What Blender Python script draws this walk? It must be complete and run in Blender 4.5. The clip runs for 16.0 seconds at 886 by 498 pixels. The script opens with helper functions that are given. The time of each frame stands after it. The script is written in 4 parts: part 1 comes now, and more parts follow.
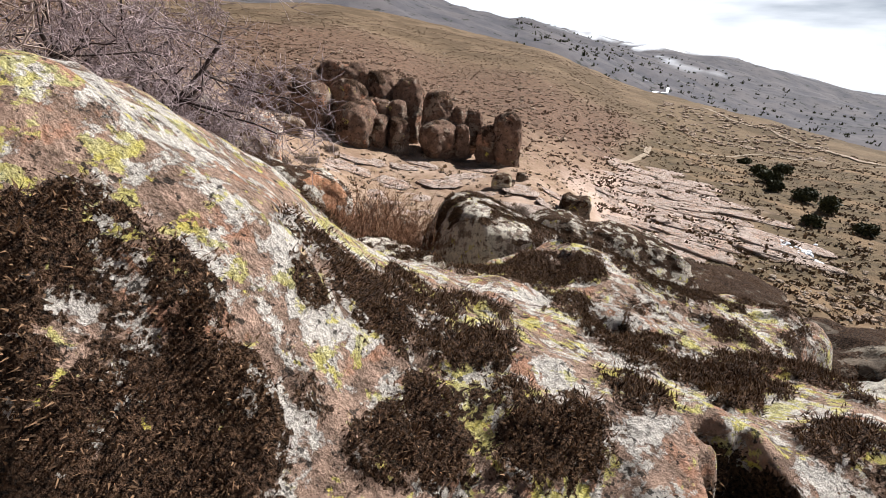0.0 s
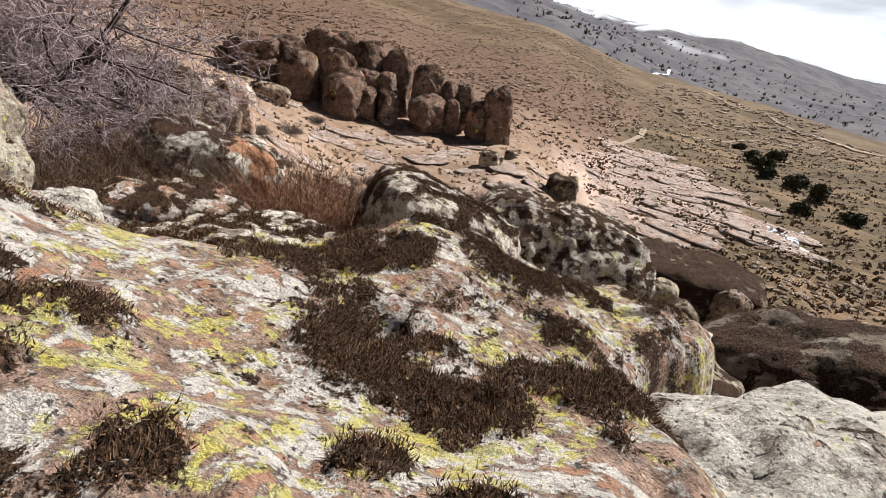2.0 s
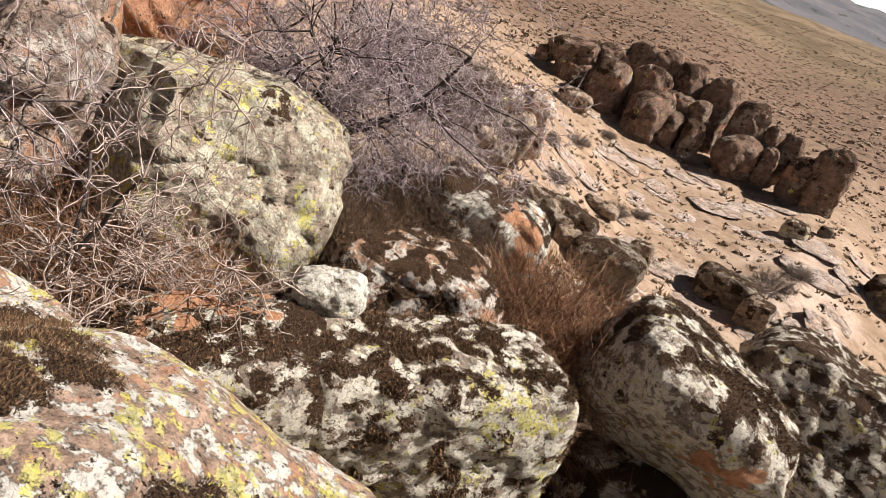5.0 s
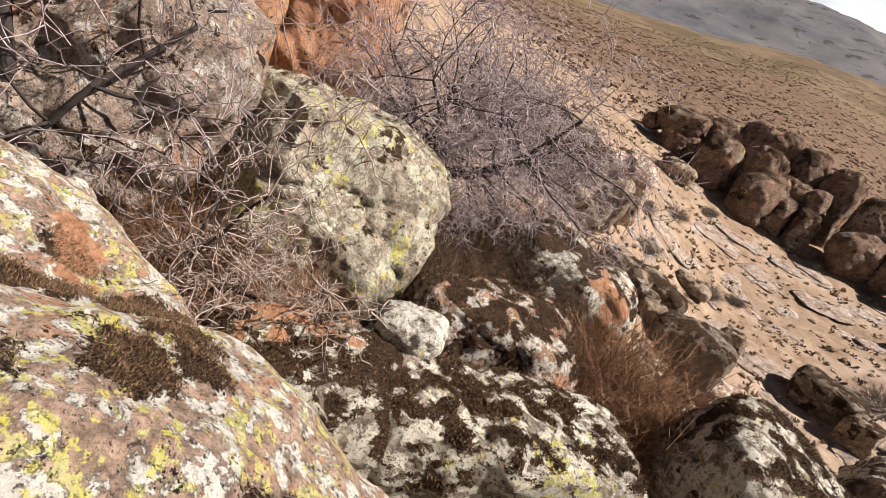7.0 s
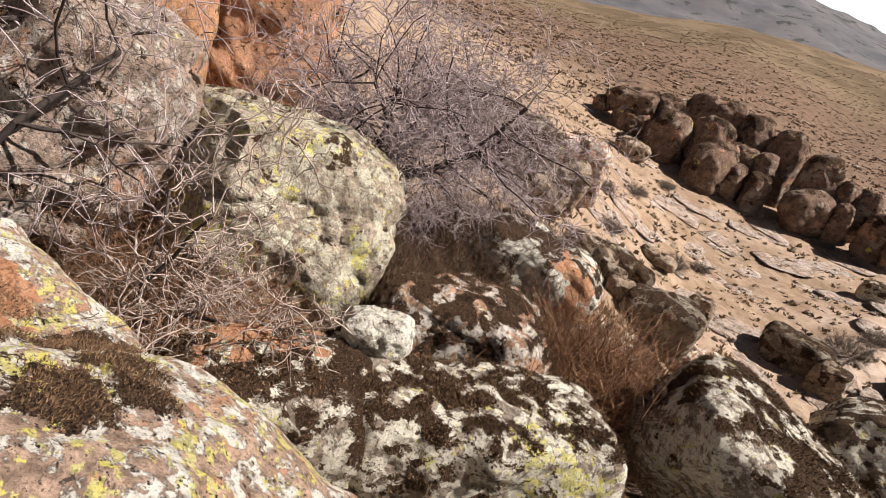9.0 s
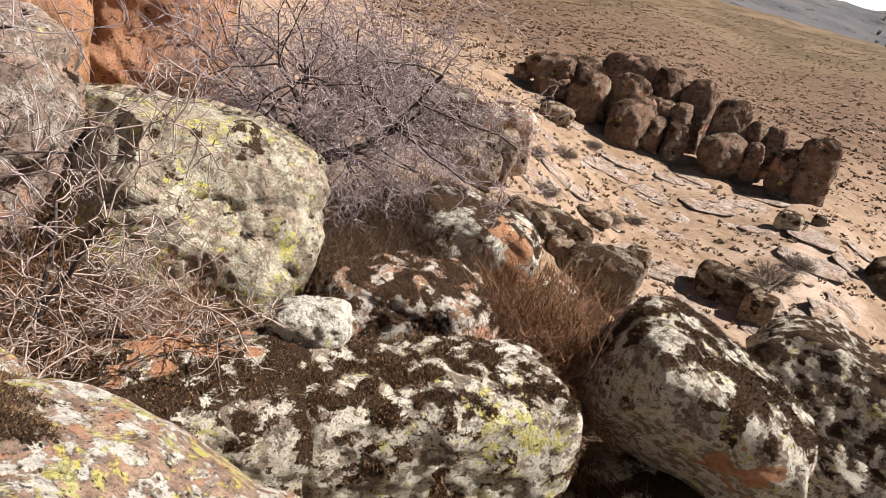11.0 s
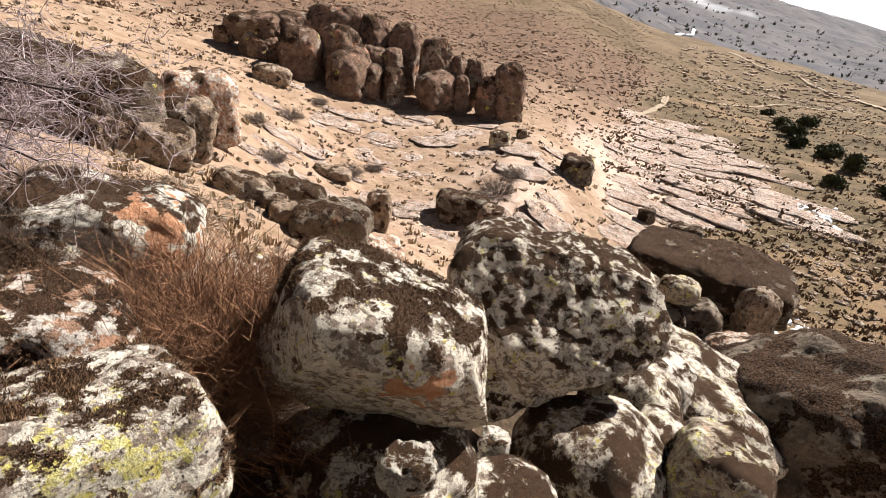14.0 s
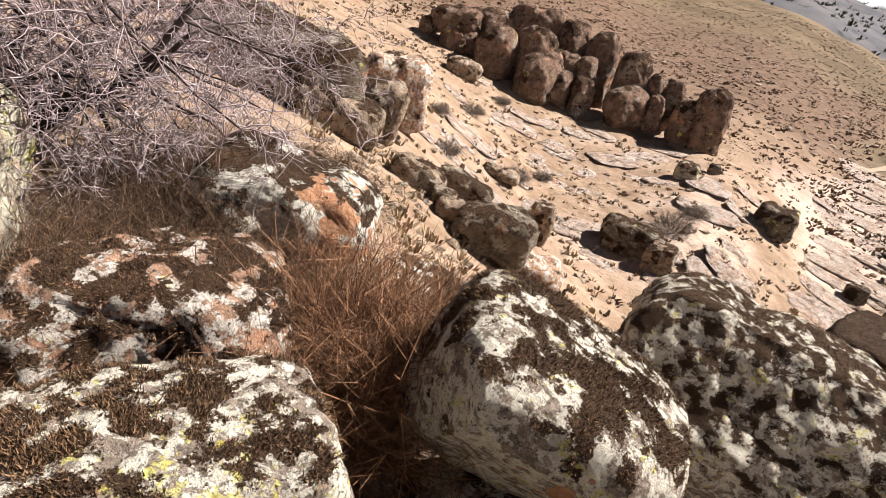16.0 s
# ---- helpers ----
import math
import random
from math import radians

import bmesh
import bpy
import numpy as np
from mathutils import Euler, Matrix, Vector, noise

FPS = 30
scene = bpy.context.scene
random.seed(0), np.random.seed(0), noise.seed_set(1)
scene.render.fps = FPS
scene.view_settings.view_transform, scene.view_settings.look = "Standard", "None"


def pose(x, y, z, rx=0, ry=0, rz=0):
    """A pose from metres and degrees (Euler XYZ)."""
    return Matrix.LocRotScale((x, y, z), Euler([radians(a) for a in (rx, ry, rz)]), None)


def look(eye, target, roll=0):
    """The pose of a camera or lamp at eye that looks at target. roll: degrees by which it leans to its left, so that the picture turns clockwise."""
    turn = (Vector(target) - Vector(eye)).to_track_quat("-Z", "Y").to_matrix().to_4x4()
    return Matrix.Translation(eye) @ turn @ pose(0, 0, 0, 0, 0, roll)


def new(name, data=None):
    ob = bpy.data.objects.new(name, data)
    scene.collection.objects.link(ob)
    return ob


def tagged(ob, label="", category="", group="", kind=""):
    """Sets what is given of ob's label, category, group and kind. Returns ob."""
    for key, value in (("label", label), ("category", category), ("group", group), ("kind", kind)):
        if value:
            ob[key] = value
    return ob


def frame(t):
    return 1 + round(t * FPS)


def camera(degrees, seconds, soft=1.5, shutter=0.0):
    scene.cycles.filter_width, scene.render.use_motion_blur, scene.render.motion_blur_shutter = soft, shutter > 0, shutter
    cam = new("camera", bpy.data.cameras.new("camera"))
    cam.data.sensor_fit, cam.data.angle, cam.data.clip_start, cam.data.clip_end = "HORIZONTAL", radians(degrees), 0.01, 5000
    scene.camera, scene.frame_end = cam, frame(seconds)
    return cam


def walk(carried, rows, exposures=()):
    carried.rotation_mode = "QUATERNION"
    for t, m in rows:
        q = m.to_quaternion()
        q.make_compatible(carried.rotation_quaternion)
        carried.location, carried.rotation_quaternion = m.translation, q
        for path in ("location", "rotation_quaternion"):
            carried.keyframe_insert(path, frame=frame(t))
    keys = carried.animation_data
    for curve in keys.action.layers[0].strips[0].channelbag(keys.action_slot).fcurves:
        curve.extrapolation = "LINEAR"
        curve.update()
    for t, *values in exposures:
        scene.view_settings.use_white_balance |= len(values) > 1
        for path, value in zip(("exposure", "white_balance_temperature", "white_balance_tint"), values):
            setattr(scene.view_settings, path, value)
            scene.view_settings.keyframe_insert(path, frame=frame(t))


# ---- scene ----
# ---------------------------------------------------------------- camera
cam = camera(81.7, 16.0, 0.3)
ROWS = [
    (0, (0.041, 0.158, 1.311), (-0.022, 2.053, 0.673), 3.8),
    (0.5, (0.18, 0.154, 1.272), (0.205, 2.041, 0.609), 3.7),
    (1, (0.365, 0.15, 1.227), (0.427, 2.032, 0.552), 3.7),
    (1.5, (0.51, 0.253, 1.205), (0.55, 2.133, 0.525), 4.4),
    (2, (0.537, 0.419, 1.276), (0.505, 2.284, 0.556), 5.8),
    (2.5, (0.479, 0.792, 1.421), (0.279, 2.625, 0.646), 7.3),
    (3, (0.371, 0.852, 1.631), (-0.006, 2.635, 0.807), 9.4),
    (3.5, (0.332, 0.964, 1.698), (-0.243, 2.673, 0.834), 10.6),
    (4, (0.249, 0.939, 1.77), (-0.459, 2.589, 0.889), 11.9),
    (4.2, (0.238, 0.928, 1.8), (-0.517, 2.553, 0.912), 12.5),
    (6.3, (0.216, 0.883, 1.894), (-0.858, 2.354, 1.068), 17.9),
    (6.5, (0.189, 0.859, 1.898), (-0.926, 2.306, 1.084), 18.5),
    (7, (0.185, 0.848, 1.89), (-0.996, 2.242, 1.076), 19.6),
    (7.5, (0.151, 0.844, 1.905), (-1.053, 2.213, 1.082), 19.4),
    (8, (0.154, 0.849, 1.882), (-1.059, 2.208, 1.056), 18.6),
    (8.5, (0.186, 0.877, 1.891), (-1.002, 2.266, 1.079), 16.9),
    (9, (0.242, 0.895, 1.891), (-0.865, 2.367, 1.111), 14.2),
    (9.2, (0.292, 0.909, 1.895), (-0.762, 2.422, 1.12), 12.7),
    (11.3, (0.274, 1.005, 1.814), (-0.622, 2.606, 1.018), 8.4),
    (11.5, (0.309, 0.978, 1.821), (-0.558, 2.598, 1.032), 7.8),
    (12, (0.393, 1.026, 1.825), (-0.3, 2.724, 1.027), 7.0),
    (12.5, (0.573, 1.091, 1.799), (0.134, 2.863, 0.984), 6.1),
    (13, (0.767, 1.201, 1.778), (0.609, 3.015, 0.951), 4.3),
    (13.5, (0.831, 1.363, 1.75), (0.742, 3.186, 0.933), 3.7),
    (14, (0.895, 1.611, 1.662), (0.801, 3.428, 0.832), 4.1),
    (14.5, (0.833, 1.845, 1.607), (0.697, 3.652, 0.76), 4.3),
    (15, (0.738, 2.009, 1.597), (0.494, 3.793, 0.727), 4.9),
    (15.5, (0.612, 2.152, 1.541), (0.207, 3.903, 0.665), 7.3),
    (16, (0.514, 2.143, 1.574), (-0.116, 3.824, 0.693), 9.8),
]
walk(cam, [(t, look(eye, target, roll)) for t, eye, target, roll in ROWS],
     exposures=((0.0, 0.88, 6150, 10), (2.5, 0.82, 6300, 10), (4.0, 1.10, 6550, 10), (8.0, 0.98, 6600, 10), (12.5, 1.12, 6550, 10), (16.0, 1.30, 6500, 10)))

# ---------------------------------------------------------------- light
SUN_AZ, SUN_EL = 55.0, 45.0
world = bpy.data.worlds.new("sky")
scene.world = world
world.use_nodes = True
wn, wl = world.node_tree.nodes, world.node_tree.links
wn.clear()
sky = wn.new("ShaderNodeTexSky")
sky.sky_type, sky.sun_disc = "NISHITA", False
sky.sun_elevation, sky.sun_rotation = radians(SUN_EL), radians(SUN_AZ)
sky.altitude, sky.air_density, sky.dust_density = 1600, 1.0, 0.6
cl_co = wn.new("ShaderNodeTexCoord")
cl_map = wn.new("ShaderNodeMapping")
cl_map.inputs["Scale"].default_value = (1.6, 1.6, 9.0)
cl_noise = wn.new("ShaderNodeTexNoise")
cl_noise.inputs["Scale"].default_value, cl_noise.inputs["Detail"].default_value = 1.3, 8
cl_ramp = wn.new("ShaderNodeMapRange")
cl_ramp.inputs[1].default_value, cl_ramp.inputs[2].default_value = 0.24, 0.44
cl_mix = wn.new("ShaderNodeMix")
cl_mix.data_type = "RGBA"
cl_mix.inputs["B"].default_value = (36.0, 36.7, 38.0, 1)
bg = wn.new("ShaderNodeBackground")
bg.inputs["Strength"].default_value = 0.016
wo = wn.new("ShaderNodeOutputWorld")
wl.new(cl_co.outputs["Generated"], cl_map.inputs[0])
wl.new(cl_map.outputs[0], cl_noise.inputs["Vector"])
wl.new(cl_noise.outputs["Fac"], cl_ramp.inputs[0])
cl_sep = wn.new("ShaderNodeSeparateXYZ")
wl.new(cl_co.outputs["Generated"], cl_sep.inputs[0])
cl_low = wn.new("ShaderNodeMapRange")
cl_low.inputs[1].default_value, cl_low.inputs[2].default_value, cl_low.inputs[3].default_value, cl_low.inputs[4].default_value = 0.16, 0.34, 1.0, 0.0
wl.new(cl_sep.outputs["Z"], cl_low.inputs[0])
cl_fac = wn.new("ShaderNodeMath")
cl_fac.operation = "MULTIPLY"
wl.new(cl_ramp.outputs[0], cl_fac.inputs[0])
wl.new(cl_low.outputs[0], cl_fac.inputs[1])
wl.new(cl_fac.outputs[0], cl_mix.inputs["Factor"])
wl.new(sky.outputs[0], cl_mix.inputs["A"])
wl.new(cl_mix.outputs["Result"], bg.inputs[0])
wl.new(bg.outputs[0], wo.inputs[0])

sun_data = bpy.data.lights.new("sun", "SUN")
sun_data.energy, sun_data.angle, sun_data.color = 5.0, radians(0.53), (1.0, 0.955, 0.90)
sun = new("sun", sun_data)
sun_dir = Vector((math.sin(radians(SUN_AZ)) * math.cos(radians(SUN_EL)), math.cos(radians(SUN_AZ)) * math.cos(radians(SUN_EL)), math.sin(radians(SUN_EL))))
sun.matrix_world = look(sun_dir * 30, (0, 0, 0))


# ---------------------------------------------------------------- noise on arrays
def lattice(ix, iy, iz, seed):
    h = (ix * 374761393 + iy * 668265263 + iz * 2147483647 + seed * 974711) & 0xFFFFFFFF
    h = ((h ^ (h >> 13)) * 1274126177) & 0xFFFFFFFF
    h = ((h ^ (h >> 16)) * 2246822519) & 0xFFFFFFFF
    return ((h ^ (h >> 15)) & 0xFFFF) / 65535.0


def vnoise(p, seed=0):
    """Smooth value noise in -1..1 at the points p (n, 3)."""
    i = np.floor(p).astype(np.int64)
    f = p - i
    u = f * f * f * (f * (f * 6 - 15) + 10)
    out = 0
    for a in (0, 1):
        for b in (0, 1):
            for c in (0, 1):
                w = (u[:, 0] if a else 1 - u[:, 0]) * (u[:, 1] if b else 1 - u[:, 1]) * (u[:, 2] if c else 1 - u[:, 2])
                out = out + w * lattice(i[:, 0] + a, i[:, 1] + b, i[:, 2] + c, seed)
    return out * 2 - 1


def fbm(p, octaves=4, seed=0, gain=0.5):
    total, amp, q = 0, 1.0, np.asarray(p, float)
    for k in range(octaves):
        total = total + amp * vnoise(q, seed + 17 * k)
        q, amp = q * 2.03 + 5.1, amp * gain
    return total


def cracks(p, seed=0):
    """Ridged noise, 1 on thin lines and 0 between them."""
    return np.clip(1 - np.abs(fbm(p, 3, seed)) * 7, 0, 1)


def smooth(x):
    x = np.clip(x, 0, 1)
    return x * x * (3 - 2 * x)


# ---------------------------------------------------------------- materials
def graph(name):
    m = bpy.data.materials.new(name)
    m.use_nodes = True
    nt = m.node_tree
    bsdf = nt.nodes["Principled BSDF"]
    return m, nt, bsdf


def n_noise(nt, scale, detail=6, rough=0.6, vec=None, dist=0.0):
    n = nt.nodes.new("ShaderNodeTexNoise")
    n.inputs["Scale"].default_value, n.inputs["Detail"].default_value = scale, detail
    n.inputs["Roughness"].default_value, n.inputs["Distortion"].default_value = rough, dist
    if vec:
        nt.links.new(vec, n.inputs["Vector"])
    return n.outputs["Fac"]


def n_range(nt, src, a, b, lo=0.0, hi=1.0):
    n = nt.nodes.new("ShaderNodeMapRange")
    n.interpolation_type = "SMOOTHSTEP"
    for k, v in zip((1, 2, 3, 4), (a, b, lo, hi)):
        n.inputs[k].default_value = v
    nt.links.new(src, n.inputs[0])
    return n.outputs[0]


def n_math(nt, op, a, b):
    n = nt.nodes.new("ShaderNodeMath")
    n.operation = op
    for k, v in enumerate((a, b)):
        if isinstance(v, (int, float)):
            n.inputs[k].default_value = v
        else:
            nt.links.new(v, n.inputs[k])
    return n.outputs[0]


def n_mix(nt, fac, a, b):
    n = nt.nodes.new("ShaderNodeMix")
    n.data_type = "RGBA"
    for key, v in (("Factor", fac), ("A", a), ("B", b)):
        if isinstance(v, (int, float)):
            n.inputs[key].default_value = v
        elif isinstance(v, tuple):
            n.inputs[key].default_value = (*v, 1)
        else:
            nt.links.new(v, n.inputs[key])
    return n.outputs["Result"]


def n_attr(nt, name):
    n = nt.nodes.new("ShaderNodeAttribute")
    n.attribute_name = name
    return n.outputs["Fac"]


def n_pos(nt):
    return nt.nodes.new("ShaderNodeNewGeometry").outputs["Position"]


def n_bump(nt, bsdf, height, strength, distance):
    b = nt.nodes.new("ShaderNodeBump")
    b.inputs["Strength"].default_value, b.inputs["Distance"].default_value = strength, distance
    nt.links.new(height, b.inputs["Height"])
    nt.links.new(b.outputs[0], bsdf.inputs["Normal"])


def rock_material(name, base=(0.30, 0.22, 0.17), pale=(0.62, 0.58, 0.52), pale_amount=0.5, yellow=0.5, rust=0.45, scale=1.0, moss_col=(0.082, 0.047, 0.028), fine=1.0):
    """Weathered volcanic rock with crusts of white, yellow and orange lichen and dark moss where the mesh says so.
    pale_amount, yellow, rust: 0 none to 1 much. scale: size of the patches; fine: size of the grain."""
    m, nt, bsdf = graph(name)
    pos = n_pos(nt)
    grain = n_noise(nt, 110 / fine, 5, 0.75, pos)
    mid = n_noise(nt, 17 / scale, 7, 0.7, pos, 0.1)
    wide = n_noise(nt, 3.2 / scale, 5, 0.6, pos, 0.2)
    col = n_mix(nt, n_range(nt, mid, 0.3, 0.7), tuple(c * 0.45 for c in base), tuple(min(1, c * 1.5) for c in base))
    # orange and pink bare patches
    rn = n_noise(nt, 6.5 / scale, 8, 0.66, pos, 0.2)
    rf = n_range(nt, rn, 0.70 - 0.28 * rust, 0.77 - 0.28 * rust, 0, 0.8 if rust else 0)
    col = n_mix(nt, rf, col, n_mix(nt, mid, (0.50, 0.21, 0.10), (0.52, 0.33, 0.24)))
    # pale crust
    pn = n_math(nt, "ADD", n_math(nt, "MULTIPLY", n_noise(nt, 11 / scale, 9, 0.7, pos, 0.2), 0.75), n_math(nt, "MULTIPLY", wide, 0.25))
    pf = n_range(nt, pn, 0.65 - 0.26 * pale_amount, 0.68 - 0.26 * pale_amount, 0, 0.95)
    pcol = n_mix(nt, n_range(nt, mid, 0.3, 0.7), tuple(c * 0.70 for c in pale), tuple(min(0.86, c * 1.06) for c in pale))
    col = n_mix(nt, pf, col, pcol)
    # yellow lichen in small rosettes
    yn = n_math(nt, "ADD", n_math(nt, "MULTIPLY", n_noise(nt, 20 / scale, 7, 0.66, pos, 0.15), 0.6), n_math(nt, "MULTIPLY", n_noise(nt, 4.3 / scale, 3, 0.5, pos), 0.4))
    yn = n_math(nt, "ADD", yn, n_math(nt, "MULTIPLY", n_attr(nt, "gold"), 0.10))
    yf = n_range(nt, yn, 0.665 - 0.2 * yellow, 0.69 - 0.2 * yellow, 0, 0.85 if yellow else 0)
    ycol = n_mix(nt, n_range(nt, mid, 0.35, 0.65), (0.70, 0.60, 0.12), (0.60, 0.56, 0.26))
    col = n_mix(nt, yf, col, ycol)
    # dark crust specks and grain
    sn = n_noise(nt, 38 / scale, 5, 0.7, pos, 0.1)
    col = n_mix(nt, n_range(nt, sn, 0.59, 0.625, 0, 0.9), col, (0.04, 0.033, 0.028))
    col = n_mix(nt, n_range(nt, grain, 0.54, 0.64, 0, 0.6), col, (0.06, 0.045, 0.035))
    bare = n_range(nt, n_math(nt, "ADD", n_attr(nt, "bare"), n_math(nt, "MULTIPLY", mid, 0.5)), 0.62, 0.72)
    col = n_mix(nt, bare, col, n_mix(nt, n_range(nt, mid, 0.3, 0.7), (0.38, 0.16, 0.08), (0.54, 0.31, 0.19)))
    # moss
    mm = n_math(nt, "ADD", n_math(nt, "SUBTRACT", n_attr(nt, "moss"), n_attr(nt, "bare")), n_math(nt, "MULTIPLY", n_math(nt, "SUBTRACT", n_math(nt, "ADD", n_math(nt, "MULTIPLY", n_noise(nt, 17 / scale, 9, 0.72, pos, 0.25), 0.6), n_math(nt, "MULTIPLY", n_noise(nt, 62 / scale, 6, 0.72, pos, 0.3), 0.4)), 0.5), 2.9))
    mf = n_range(nt, mm, 0.482, 0.518)
    tuft = n_noise(nt, 210 / fine, 3, 0.75, pos)
    mcol = n_mix(nt, n_range(nt, tuft, 0.36, 0.7), tuple(c * 0.15 for c in moss_col), tuple(c * 2.7 for c in moss_col))
    mcol = n_mix(nt, n_range(nt, sn, 0.35, 0.6, 0, 0.7), mcol, n_mix(nt, n_range(nt, tuft, 0.35, 0.65), (0.010, 0.006, 0.004), (0.12, 0.070, 0.042)))
    mcol = n_mix(nt, n_range(nt, wide, 0.45, 0.65, 0, 0.5), mcol, n_mix(nt, n_range(nt, tuft, 0.35, 0.65), (0.02, 0.011, 0.007), (0.20, 0.115, 0.062)))
    col = n_mix(nt, mf, col, mcol)
    nt.links.new(col, bsdf.inputs["Base Color"])
    bsdf.inputs["Roughness"].default_value = 0.93
    bsdf.inputs["Specular IOR Level"].default_value = 0.12
    h = n_math(nt, "ADD", n_math(nt, "MULTIPLY", mid, 0.9), n_math(nt, "MULTIPLY", grain, 0.4))
    h = n_math(nt, "ADD", h, n_math(nt, "MULTIPLY", mf, n_math(nt, "ADD", n_math(nt, "MULTIPLY", tuft, 1.2), n_math(nt, "MULTIPLY", sn, 1.6))))
    h = n_math(nt, "ADD", h, n_math(nt, "MULTIPLY", pf, 0.25))
    n_bump(nt, bsdf, h, 1.0, 0.032 * fine)
    return m


ROCK_NEAR = rock_material("lichen_rock", base=(0.40, 0.27, 0.20), pale=(0.80, 0.735, 0.655), pale_amount=0.62, yellow=0.66, rust=0.64, scale=0.6)
ROCK_PALE = rock_material("pale_rock", base=(0.42, 0.36, 0.30), pale=(0.78, 0.72, 0.62), pale_amount=0.80, yellow=0.28, rust=0.3, scale=0.6)
ROCK_MOSSY = rock_material("mossy_rock", base=(0.32, 0.25, 0.20), pale=(0.82, 0.74, 0.62), pale_amount=0.70, yellow=0.45, rust=0.25, scale=0.7)
ROCK_LICHEN = rock_material("yellow_lichen_rock", base=(0.38, 0.30, 0.23), pale=(0.64, 0.58, 0.45), pale_amount=0.62, yellow=0.54, rust=0.35, scale=0.9)
ROCK_RED = rock_material("rusty_rock", base=(0.40, 0.24, 0.16), pale=(0.74, 0.66, 0.58), pale_amount=0.6, yellow=0.2, rust=0.6, scale=0.9)
ROCK_ORANGE = rock_material("orange_rock", base=(0.52, 0.28, 0.15), pale_amount=0.1, yellow=0.0, rust=0.95, scale=2.0, fine=1.5)
ROCK_SLOPE = rock_material("slope_rock", base=(0.34, 0.25, 0.18), pale=(0.54, 0.45, 0.37), pale_amount=0.4, yellow=0.2, rust=0.3, scale=3.0, fine=4)
ROCK_TOWER = rock_material("tower_rock", base=(0.215, 0.135, 0.097), pale=(0.40, 0.31, 0.24), pale_amount=0.42, yellow=0.25, rust=0.45, scale=8.0, fine=8)
ROCK_WALL = rock_material("wall_rock", base=(0.34, 0.25, 0.20), pale=(0.58, 0.50, 0.43), pale_amount=0.5, yellow=0.2, rust=0.5, scale=1.2, fine=1.5)
ROCK_DARK = rock_material("dark_rock", base=(0.21, 0.165, 0.125), pale=(0.42, 0.36, 0.28), pale_amount=0.42, yellow=0.3, rust=0.3, scale=5.0, fine=5)


# ---------------------------------------------------------------- mesh helpers
def mesh_object(name, verts, faces, material, parent=None, label="", attrs=None, flat=False):
    me = bpy.data.meshes.new(name)
    verts = np.asarray(verts, np.float32)
    me.from_pydata(verts.tolist() if len(verts) < 2000 else verts, [], faces)
    if not flat:
        me.shade_smooth()
    for key, val in (attrs or {}).items():
        a = me.attributes.new(key, "FLOAT", "POINT")
        a.data.foreach_set("value", np.asarray(val, np.float32))
    me.materials.append(material)
    ob = new(name, me)
    if parent:
        ob.parent = parent
    if label:
        ob["label"] = label
    return ob


SPHERES = {}


def sphere(sub):
    if sub not in SPHERES:
        bm = bmesh.new()
        bmesh.ops.create_icosphere(bm, subdivisions=sub, radius=1.0)
        v = np.array([w.co[:] for w in bm.verts])
        fc = [[w.index for w in f.verts] for f in bm.faces]
        bm.free()
        SPHERES[sub] = (v / np.linalg.norm(v, axis=1)[:, None], fc)
    return SPHERES[sub]


def normals_of(v, faces):
    f = np.asarray(faces)
    n = np.cross(v[f[:, 1]] - v[f[:, 0]], v[f[:, 2]] - v[f[:, 0]])
    out = np.zeros_like(v)
    for k in range(3):
        np.add.at(out, f[:, k], n)
    return out / np.maximum(np.linalg.norm(out, axis=1), 1e-12)[:, None]


